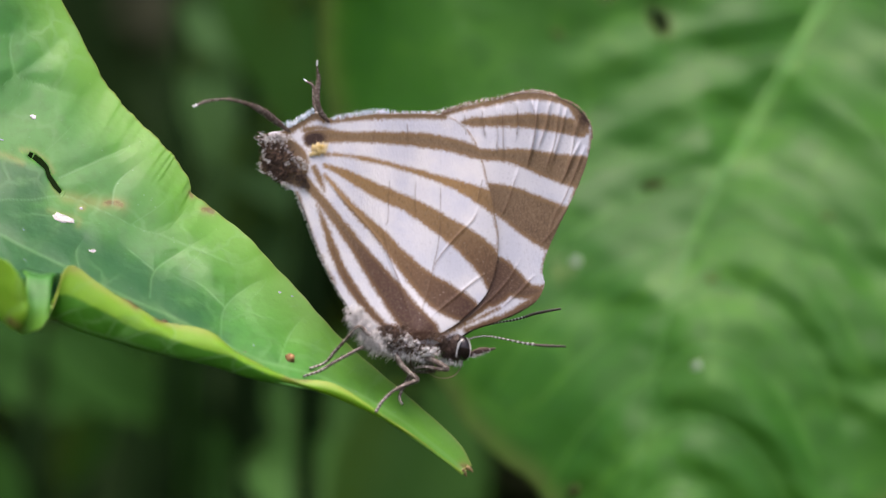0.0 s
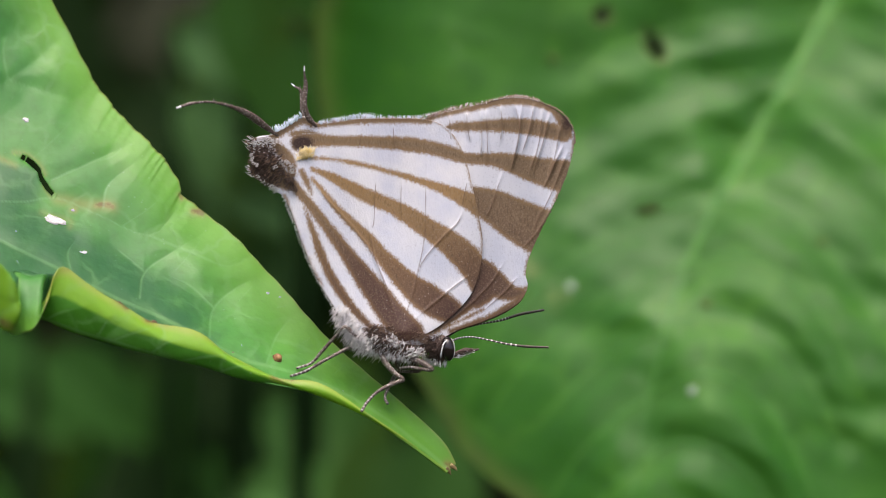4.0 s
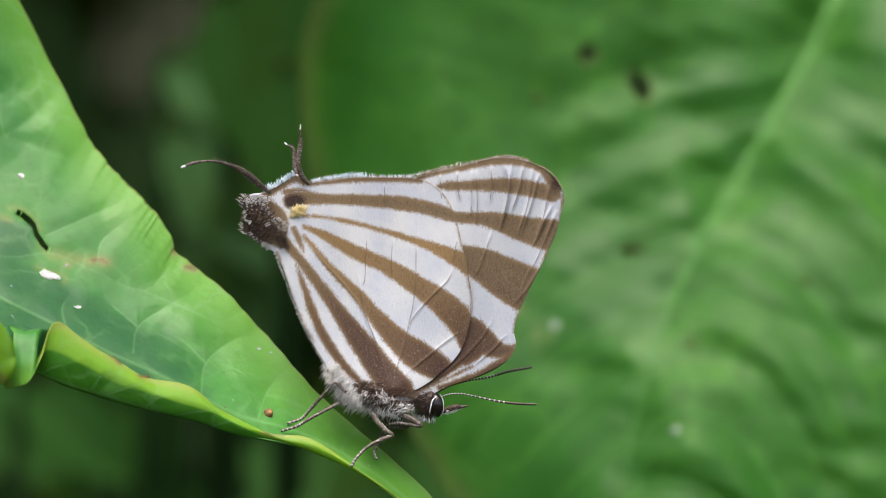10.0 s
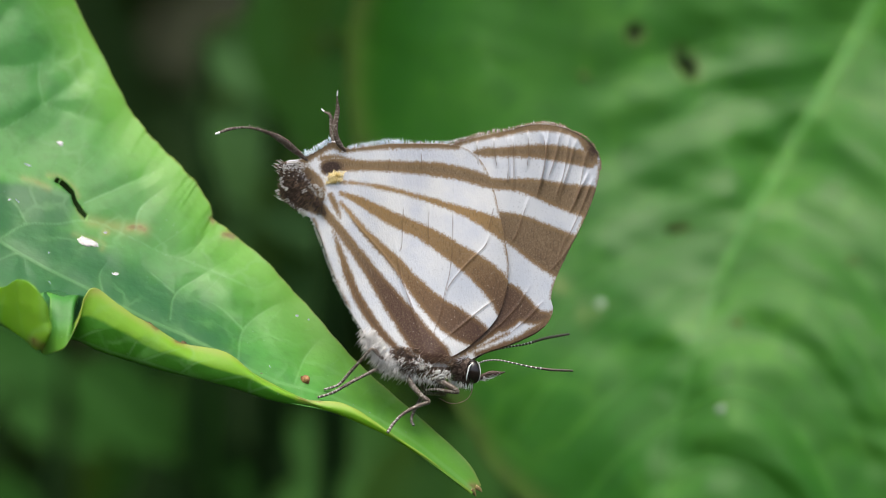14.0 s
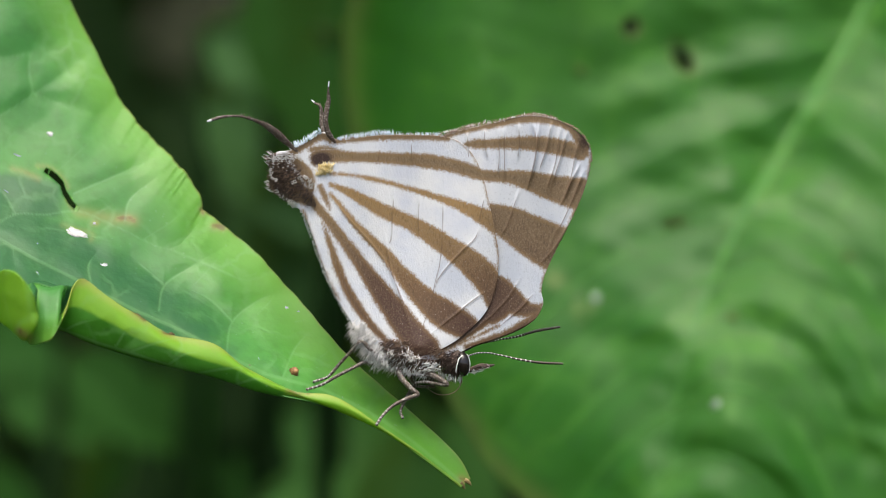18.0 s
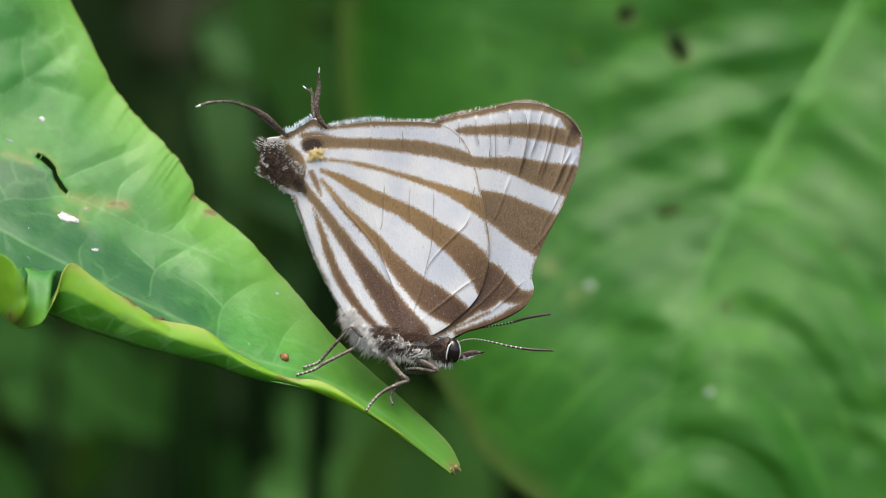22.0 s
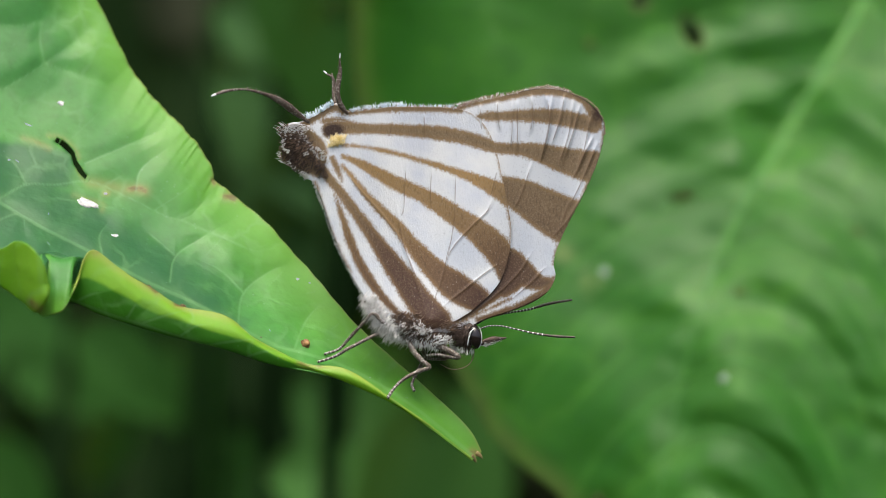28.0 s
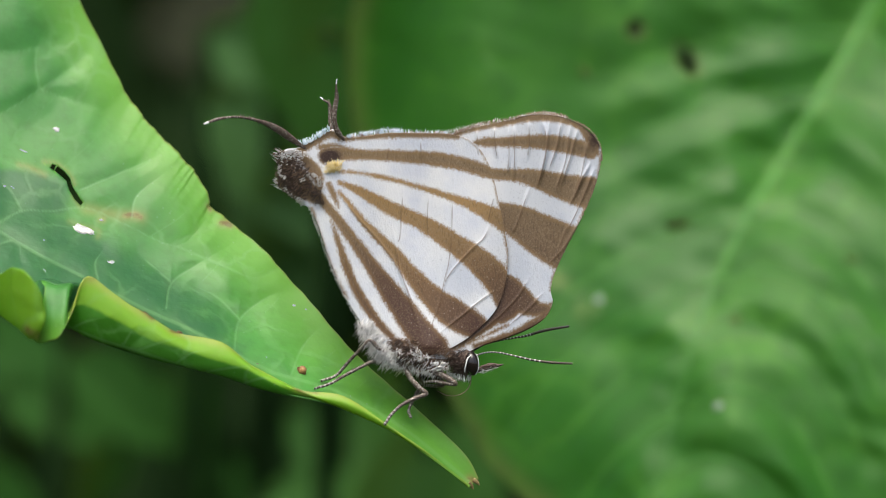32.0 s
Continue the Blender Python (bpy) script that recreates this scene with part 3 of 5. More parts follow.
# body
thorax = blob("thorax", (742, 580, 0), (64, 27, 27), SKIN, butterfly, BUTTERFLY_BASE, "stout thorax covered in grey and brown hair", 9, 0.1)
abdomen = blob("abdomen", (664, 452, 0), (130, 5.2, 15), SKIN, butterfly, BUTTERFLY_BASE, "", 52, 0.05)
head = blob("head", (828, 592, 0), (21, 26, 24), FUZZ_DARK, butterfly, BUTTERFLY_BASE, "dark hairy head", 0, 0.12)
for side in (-1, 1):
    eye = blob("eye", (840, 597, side * 0.58), (13, 14, 21), EYE, head, BUTTERFLY_BASE, "glossy black eye", -8)
    limb("eye_ring", [(839, 582, side * 0.97), (833, 588, side * 0.97), (830, 598, side * 0.97), (828, 608, side * 0.9), (828, 613, side * 0.84)], RING, head,
         BUTTERFLY_BASE, (0.5, 1.5, 1.3, 1.1, 0.5), "thin white scale ring", 14, 6)
    limb("eye_ring", [(847, 578, side * 0.72), (852, 590, side * 0.74), (852, 606, side * 0.72), (847, 617, side * 0.68)], RING, head,
         BUTTERFLY_BASE, (0.3, 0.7, 0.6, 0.3), "", 10, 6)
    limb("palp", [(846, 610, side * 0.3), (862, 604, side * 0.35), (874, 599, side * 0.4), (886, 600, side * 0.4), (896, 598, side * 0.4)], FUZZ_DARK, head,
         BUTTERFLY_BASE, (4, 5, 4.5, 3, 2.6, 1), "", 14, 8)
limb("antenna", [(846, 584, -0.3), (862, 578, -0.5), (884, 577, -0.7), (910, 582, -0.9), (945, 590, -1.1), (980, 595, -1.2), (1018, 597, -1.3)], FEELER, head,
     BUTTERFLY_BASE, (1.6, 1.4, 1.3, 1.3, 1.4, 2.0, 2.4, 1.8), "black antenna ringed with white, brown tip", 120, 8, 25, (0.02, 0.76))
limb("antenna", [(844, 573, 0.3), (866, 562, 0.6), (900, 554, 1.0), (935, 548, 1.3), (970, 538, 1.6), (1012, 531, 1.9)], FEELER, head,
     BUTTERFLY_BASE, (1.7, 1.5, 1.4, 1.6, 2.3, 2.6, 1.9), "black antenna with faint rings", 120, 8, 30, (0.3, 0.68))
PROBOSCIS_ROOT = place(838, 613, 0)
proboscis = limb("proboscis", [(838, 613, 0), (838, 630, -0.15), (830, 645, -0.25), (814, 653, -0.3), (796, 653, -0.3), (780, 645, -0.3)], CLUB, head, PROBOSCIS_ROOT,
                 (1.4, 1.0, 0.8, 0.6, 0.5, 0.4), "thin brown curved proboscis", 24, 6)
proboscis.location = PROBOSCIS_ROOT - BUTTERFLY_BASE

# legs: hip, knee, foot
LEGS = [
    ([(694, 583, -0.6), (676, 570, -1.0), (660, 556, -1.1), (640, 575, -0.9), (617, 600, -0.6), (600, 618, -0.5), (574, 627, -0.75)], (7, 5, 4, 3.4, 3.4, 3.0, 2.6)),
    ([(700, 592, 0.5), (684, 596, -0.3), (668, 592, -0.9), (642, 604, -1.2), (615, 618, -1.4), (590, 632, -1.5), (562, 641, -1.55)], (7, 5, 4, 3.4, 3.4, 3.0, 2.6)),
    ([(722, 602, -0.7), (732, 622, -0.9), (748, 640, -1.1), (760, 650, -1.2), (742, 657, -1.3), (716, 670, -1.5), (697, 688, -1.7), (686, 705, -1.9)],
     (6, 6, 5.5, 4.2, 4.6, 3.4, 3.2, 3.4)),
    ([(735, 604, 0.6), (752, 628, 0.6), (748, 642, 0.7), (736, 662, 0.3), (729, 680, 0.0), (733, 692, -0.3)], (6, 6, 5, 3.4, 3, 3.2)),
    ([(765, 612, -0.5), (785, 616, -0.8), (806, 628, -0.9), (811, 633, -0.9), (796, 632, -0.9), (772, 628, -0.7), (755, 630, -0.5)], (6, 7, 6, 4.5, 4, 3.6, 3)),
    ([(768, 612, 0.5), (780, 622, 0.7), (790, 634, 0.8), (770, 636, 0.8), (752, 634, 0.7)], (6, 6, 4, 3.4, 2.6)),
]


def leg(controls, radii):
    """Thigh, shin and foot of one leg; the last two are pieces of the first."""
    line = spline(controls, 40)
    r = np.interp(np.linspace(0, 1, 41), np.linspace(0, 1, len(radii)), radii) * GRID * 0.85
    made = None
    for name, a, z in (("leg", 0, 15), ("shin", 14, 29), ("foot", 28, 40)):
        v, f, along = tube([place(*p) for p in line[a:z + 1]], r[a:z + 1], 8)
        along = a / 40 + np.array(along) * (z - a) / 40
        rng = random.Random(a + int(controls[0][0]))
        if name != "foot":
            for i in range(a, z):  # short stiff hairs
                for k in range(3):
                    p = place(*line[i])
                    way = Vector((rng.uniform(-1, 1), rng.uniform(-1, 0.2), rng.uniform(-1, 1))).normalized()
                    w, n = Vector((0.5, 0, 0.4)) * GRID, len(v)
                    v += [p + w, p - w, p + Vector((0, GRID * 0.6, 0)), p + way * (float(r[i]) + rng.uniform(1, 6.5) * GRID)]
                    f += [(n, n + 1, n + 3), (n + 1, n + 2, n + 3), (n + 2, n, n + 3), (n, n + 2, n + 1)]
                    along = np.append(along, [0.1] * 4)
        ob = put(name, v, f, LIMB, made or butterfly, "slender grey-brown leg with pale rings on the foot" if not made else "", BUTTERFLY_BASE,
                 values={"along": along * 22, "ringed": (along > 0.78).astype(float)})
        made = made or ob


for controls, radii in LEGS:
    leg(controls, radii)


def coat(centre, sizes, count, lean, seed, sweep):
    """Roots all over a rounded body: place and direction."""
    rng = random.Random(seed)
    spin = Matrix.Rotation(radians(lean), 3, "Y")
    made = []
    for _ in range(count):
        n = Vector((rng.gauss(0, 1), rng.gauss(0, 1) - 0.4, rng.gauss(0, 1))).normalized()
        p = place(*centre) + spin @ Vector((n.x * sizes[0], n.y * sizes[1], n.z * sizes[2])) * GRID * 0.97
        made.append((p, (spin @ n * 0.7 + Vector(sweep)).normalized()))
    return made


def along_line(controls, count, way, seed, spread=3):
    rng = random.Random(seed)
    line = spline(controls, 60)
    made = []
    for _ in range(count):
        f = rng.uniform(0, 60)
        i = min(int(f), 59)
        q = line[i] + (line[i + 1] - line[i]) * (f - i)
        made.append((place(q[0] + rng.uniform(-spread, spread), q[1] + rng.uniform(-spread, spread), q[2] + rng.uniform(-0.1, 0.1)), Vector(way).normalized()))
    return made


hairs("thorax_hair", coat((742, 580, 0), (62, 28, 27), 760, 9, 1, (-0.7, -0.2, -0.2)), FUZZ_BROWN, thorax, BUTTERFLY_BASE, 17, 0.9, "", 1)
hairs("thorax_hair", coat((748, 588, 0), (58, 29, 25), 300, 9, 2, (-0.6, -0.2, -0.4)), FUZZ_PALE, thorax, BUTTERFLY_BASE, 16, 0.9, "long whitish hair", 2)
hairs("thorax_hair", coat((735, 578, 0), (60, 30, 24), 560, 9, 5, (-0.5, -0.2, 0.2)), FUZZ_DARK, thorax, BUTTERFLY_BASE, 15, 1.0, "", 5)
hairs("thorax_hair", along_line([(652, 528, -0.8), (668, 550, -0.9), (684, 572, -0.9), (700, 590, -0.8)], 900, (-0.45, -0.3, -0.6), 3, 13), FUZZ_PALE, thorax,
      BUTTERFLY_BASE, 18, 0.8, "long whitish hair", 3)
hairs("thorax_hair", along_line([(706, 596, -0.7), (740, 606, -0.8), (780, 612, -0.7)], 130, (-0.3, -0.2, -0.8), 4, 5), FUZZ_PALE, thorax, BUTTERFLY_BASE, 10, 0.9, "", 4)
hairs("thorax_hair", along_line([(772, 600, -1.0), (790, 601, -0.9), (798, 600, -0.9)], 45, (-0.8, -0.3, -0.3), 14, 7), FUZZ_PALE, thorax, BUTTERFLY_BASE, 11, 1.2, "", 4)
hairs("thorax_hair", along_line([(700, 566, -0.85), (722, 580, -0.95), (748, 574, -0.9), (760, 592, -0.9)], 60, (-0.3, -0.5, -0.6), 54, 9), FUZZ_PALE, thorax, BUTTERFLY_BASE, 15, 1.1, "", 54, 0.6)
hairs("thorax_hair", along_line([(704, 556, -0.75), (740, 562, -0.8), (780, 570, -0.8), (806, 578, -0.8)], 300, (-0.5, -0.25, -0.3), 56, 8), FUZZ_BROWN, thorax, BUTTERFLY_BASE, 8, 0.9, "", 56, 0.4)
hairs("thorax_hair", along_line([(712, 560, -0.8), (722, 574, -0.9), (736, 586, -0.9)], 90, (-0.4, -0.3, -0.3), 55, 9), FUZZ_DARK, thorax, BUTTERFLY_BASE, 14, 1.4, "", 55)
hairs("head_hair", coat((826, 592, 0), (19, 25, 24), 420, 0, 6, (-0.2, -0.3, -0.5)), FUZZ_DARK, head, BUTTERFLY_BASE, 12, 1.0, "", 6)
hairs("head_hair", along_line([(800, 612, -0.4), (820, 618, -0.5), (838, 618, -0.4)], 60, (-0.2, -0.2, -1), 7, 3), FUZZ_PALE, head, BUTTERFLY_BASE, 13, 0.9, "", 7)
hairs("head_hair", along_line([(852, 607, -0.4), (866, 602, -0.45), (880, 600, -0.5)], 110, (0.8, -0.3, 0.0), 17, 3), FUZZ_DARK, head, BUTTERFLY_BASE, 9, 0.8, "", 17)
hairs("head_hair", along_line([(852, 610, -0.4), (866, 606, -0.45), (884, 600, -0.5)], 50, (0.8, -0.3, -0.2), 18, 3), FUZZ_PALE, head, BUTTERFLY_BASE, 8, 0.6, "", 18)
hairs("head_hair", along_line([(806, 580, -0.5), (815, 595, -0.7), (812, 610, -0.6)], 200, (-0.5, -0.5, 0.1), 20, 7), FUZZ_DARK, head, BUTTERFLY_BASE, 10, 1.0, "", 20)
hairs("fringe", along_line([(618, 201, -0.1), (640, 198, -0.1), (660, 195, -0.1), (700, 191, -0.1), (760, 192, -0.1), (812, 193, -0.1)], 300, (-0.1, 0, 1), 38, 2), FUZZ_BROWN, near_hind,
      BUTTERFLY_BASE, 6, 0.7, "", 38, 0.5)
hairs("fringe", along_line([(622, 200, -0.1), (640, 197, -0.1), (672, 191, -0.1), (700, 189, -0.1), (716, 190, -0.1)], 210, (-0.1, 0, 1), 39, 2.5), FUZZ_BLUE, near_hind,
      BUTTERFLY_BASE, 10, 0.6, "", 39, 0.55)
hairs("fringe", along_line([(622, 202, -0.1), (660, 194, -0.1), (700, 190, -0.1), (760, 191, -0.1), (812, 192, -0.1)], 240, (-0.05, 0, 1), 8, 2.5), FUZZ_BLUE, near_hind,
      BUTTERFLY_BASE, 7.5, 0.6, "short bluish white fringe", 8)
hairs("fringe", along_line([(812, 190, 0), (860, 175, 0), (920, 165, 0), (965, 156, 0), (1010, 164, 0)], 420, (0.1, 0, 1), 9, 2), FUZZ_BROWN, near_fore,
      BUTTERFLY_BASE, 6, 0.7, "", 9, 0.5)
hairs("fringe", along_line([(790, 192, 0), (860, 175, 0), (920, 165, 0), (965, 156, 0), (1010, 164, 0)], 150, (0.1, 0, 1), 49, 1.5), FUZZ_PALE, near_fore,
      BUTTERFLY_BASE, 7, 0.5, "", 49, 0.6)
hairs("fringe", along_line([(1010, 164, 0), (1045, 182, 0), (1066, 212, 0), (1066, 250, 0), (1040, 325, 0), (1000, 405, 0)], 240, (0.9, 0, 0.1), 19, 1), FUZZ_BROWN, near_fore,
      BUTTERFLY_BASE, 3.0, 0.9, "", 9)
hairs("fringe", along_line([(536, 212, -0.2), (556, 206, -0.2), (575, 194, -0.2), (590, 186, -0.2)], 90, (-0.2, 0, 1), 10, 1.5), FUZZ_BLUE, near_hind, BUTTERFLY_BASE, 11, 1.0, "", 10)
hairs("fringe", along_line([(553, 316, -0.2), (574, 372, -0.2), (600, 442, -0.3), (640, 520, -0.5)], 320, (-0.7, -0.1, -0.5), 11, 2), FUZZ_PALE, near_hind,
      BUTTERFLY_BASE, 3.6, 0.7, "", 11)
for k, (controls, count, way, spread, material, length, width) in enumerate((
        ([(510, 236, -0.38), (524, 252, -0.38), (546, 268, -0.38)], 620, (-0.7, -0.08, -0.3), 16, FUZZ_DARK, 4.5, 1.2),
        ([(508, 274, -0.38), (522, 286, -0.38), (544, 300, -0.38)], 300, (-0.7, -0.08, -0.5), 11, FUZZ_DARK, 4.5, 1.2),
        ([(508, 232, -0.4), (526, 258, -0.4), (552, 288, -0.4)], 320, (-0.7, -0.1, -0.3), 19, FUZZ_BROWN, 5, 1.2),
        ([(504, 232, -0.42), (520, 224, -0.42), (548, 228, -0.42)], 150, (-0.8, -0.1, 0.1), 5, FUZZ_PALE, 5, 1.1),
        ([(504, 244, -0.42), (503, 260, -0.42), (512, 270, -0.42)], 50, (-0.6, -0.1, -0.4), 3, FUZZ_PALE, 5, 1.0),
        ([(540, 274, -0.42), (556, 262, -0.42), (570, 268, -0.42), (576, 284, -0.42)], 80, (-0.6, -0.1, -0.4), 4, FUZZ_PALE, 5, 1.1),
        ([(512, 282, -0.42), (515, 292, -0.42), (536, 306, -0.42), (546, 312, -0.42)], 45, (-0.6, -0.1, -0.5), 3, FUZZ_PALE, 5, 1.1),
        ([(512, 238, -0.42), (528, 242, -0.42), (542, 250, -0.42)], 40, (-0.6, -0.1, 0.2), 11, FUZZ_PALE, 5, 1.0),
        ([(556, 280, -0.4), (566, 296, -0.4), (574, 310, -0.4)], 200, (-0.5, -0.25, -0.5), 8, FUZZ_DARK, 5, 0.8),
        ([(508, 222, -0.3), (499, 232, -0.3), (502, 250, -0.3), (498, 268, -0.3), (502, 284, -0.3), (530, 303, -0.3)], 90, (-0.7, -0.1, 0.5), 2, FUZZ_BROWN, 5, 0.7),
        ([(506, 220, -0.3), (498, 232, -0.3), (500, 246, -0.3)], 22, (-0.8, -0.2, 0.6), 1, FUZZ_PALE, 14, 0.8),
        ([(497, 268, -0.3), (499, 284, -0.3), (505, 290, -0.3)], 10, (-0.9, -0.2, 0.4), 1, FUZZ_PALE, 12, 0.8),
        ([(534, 304, -0.3), (538, 308, -0.3), (546, 316, -0.3)], 40, (-0.6, -0.2, -0.6), 3, FUZZ_PALE, 6, 0.8))):
    hairs("lobe_hair", along_line(controls, count, way, 120 + k, spread), material, near_hind, BUTTERFLY_BASE, length, width, "", 140 + k, 0.28)
hairs("yellow_patch", along_line([(586, 255, -0.25), (594, 251, -0.25), (604, 249, -0.25)], 300, (0.4, -0.25, 0.7), 14, 8), FUZZ_YELLOW, near_hind, BUTTERFLY_BASE, 9, 0.7,
      "patch of yellow scales", 14, 0.5)


# ---- the leaf it sits on ----
LEAF_BASE = place(-330, 320, 0)
STATIONS = [  # upper margin, fold, curled lower margin: u, v, depth
    ((40, -260, 9), (-330, 300, -2), (-320, 240, -6)),
    ((150, -45, 9), (-150, 420, -3), (-140, 360, -8)),
    ((212, 85, 8), (-10, 500, -4.6), (-18, 438, -5.4)),
    ((238, 130, 7.6), (36, 530, -6.8), (32, 428, -7.4)),
    ((256, 154, 7.2), (66, 552, -7.6), (64, 446, -8.4)),
    ((270, 172, 7), (86, 512, -7.6), (82, 488, -7.9)),
    ((290, 193, 6.8), (68, 458, -4.4), (70, 555, -5.2)),
    ((312, 214, 6.5), (104, 463, -4.3), (98, 557, -5.8)),
    ((332, 236, 6.2), (132, 464, -4.2), (118, 540, -5.8)),
    ((345, 250, 6.1), (112, 523, -3.7), (137, 498, -4.8)),
    ((355, 262, 6), (138, 536, -3.9), (150, 455, -4.4)),
    ((374, 298, 5.6), (176, 554, -4), (170, 443, -4.0)),
    ((381, 321, 5.4), (240, 575, -4), (206, 473, -4.1)),
    ((403, 338, 5.3), (280, 588, -3.8), (236, 492, -3.95)),
    ((445, 372, 5), (330, 600, -3.5), (268, 510, -3.7)),
    ((489, 413, 4.5), (400, 618, -3), (322, 541, -3.25)),
    ((533, 464, 4), (466, 640, -2.6), (400, 561, -2.8)),
    ((580, 516, 3.0), (528, 655, -2.3), (456, 604, -2.25)),
    ((632, 578, 2.1), (588, 667, -2), (534, 642, -2.15)),
    ((698, 637, 1.4), (646, 690, -1.8), (608, 652, -1.9)),
    ((750, 684, 1.0), (702, 717, -1.4), (684, 698, -1.5)),
    ((800, 729, 0.7), (756, 755, -0.9), (748, 744, -1.02)),
    ((834, 765, 0.5), (800, 788, -0.5), (797, 781, -0.56)),
    ((852, 800, 0.5), (835, 815, -0.2), (833, 811, -0.20)),
]
LEAF_VEINS = [
    [(-300, 190), (-120, 290), (0, 360), (70, 402), (150, 442), (260, 500), (360, 545), (480, 610), (600, 645), (720, 712), (840, 810)],
    [(0, 352), (46, 328), (100, 328), (160, 322), (230, 352), (320, 390), (370, 345), (385, 338)], [(46, 328), (20, 285), (-20, 270)],
    [(320, 390), (390, 420), (450, 445), (480, 440)], [(-40, 175), (0, 160), (40, 138), (78, 112), (140, 70), (170, 40)], [(78, 112), (70, 60), (85, 20)],
    [(78, 112), (130, 130), (190, 150)], [(180, 450), (175, 420), (190, 395)], [(300, 500), (310, 455), (360, 420), (430, 380)], [(310, 455), (270, 420), (250, 400)],
    [(420, 580), (430, 520), (480, 480), (520, 470)], [(430, 520), (390, 480), (350, 460)], [(520, 620), (540, 570), (575, 530)], [(150, 290), (220, 260), (290, 230)],
    [(-60, 420), (30, 380), (45, 420)], [(-200, 240), (-120, 120), (20, -60)], [(240, 340), (250, 300), (300, 260)], [(-30, 40), (40, 45), (100, 30)],
]
FLAP_VEINS = [[(118, 526), (160, 543), (200, 558), (260, 576), (330, 599), (400, 618), (466, 640)], [(138, 532), (165, 520), (205, 513)], [(252, 572), (290, 559), (352, 546)],
              [(372, 610), (420, 603), (478, 600)], [(225, 564), (236, 545), (246, 530)], [(320, 594), (345, 578), (372, 574)], [(440, 630), (470, 622), (500, 626)]]
CRACK = np.array([(84, 243), (104, 244), (121, 255), (132, 268), (136, 283), (148, 302), (161, 321), (154, 322), (139, 307), (129, 290), (125, 275), (107, 259)], float)


# dry or yellowed marks: line, half width, strength, on the curled flap
STAINS = [([(160, 325), (185, 328), (215, 335), (240, 336), (258, 340)], 11, 0.55, False), ([(228, 336), (246, 334), (256, 338)], 7, 1.0, False), ([(184, 343), (190, 343)], 6, 0.9, False),
          ([(40, 246), (62, 252), (88, 264)], 5, 0.7, False), ([(84, 240), (108, 244), (130, 262), (140, 280)], 4, 0.6, False), ([(136, 300), (150, 322), (164, 326)], 4, 0.5, False),
          ([(130, 346), (150, 352), (182, 362), (180, 374)], 5, 0.4, False), ([(398, 350), (405, 350), (414, 352)], 7, 1.0, False), ([(374, 318), (379, 326)], 5, 0.8, False),
          ([(312, 538), (330, 541), (346, 543)], 8, 1.0, True), ([(256, 500), (268, 510), (276, 518)], 6, 0.9, True), ([(168, 446), (188, 444), (200, 456)], 7, 0.7, True),
          ([(54, 536), (62, 542), (70, 546)], 8, 1.0, True), ([(530, 642), (548, 648), (566, 648)], 6, 0.7, True), ([(836, 800), (846, 806), (852, 806)], 8, 1.0, False)]


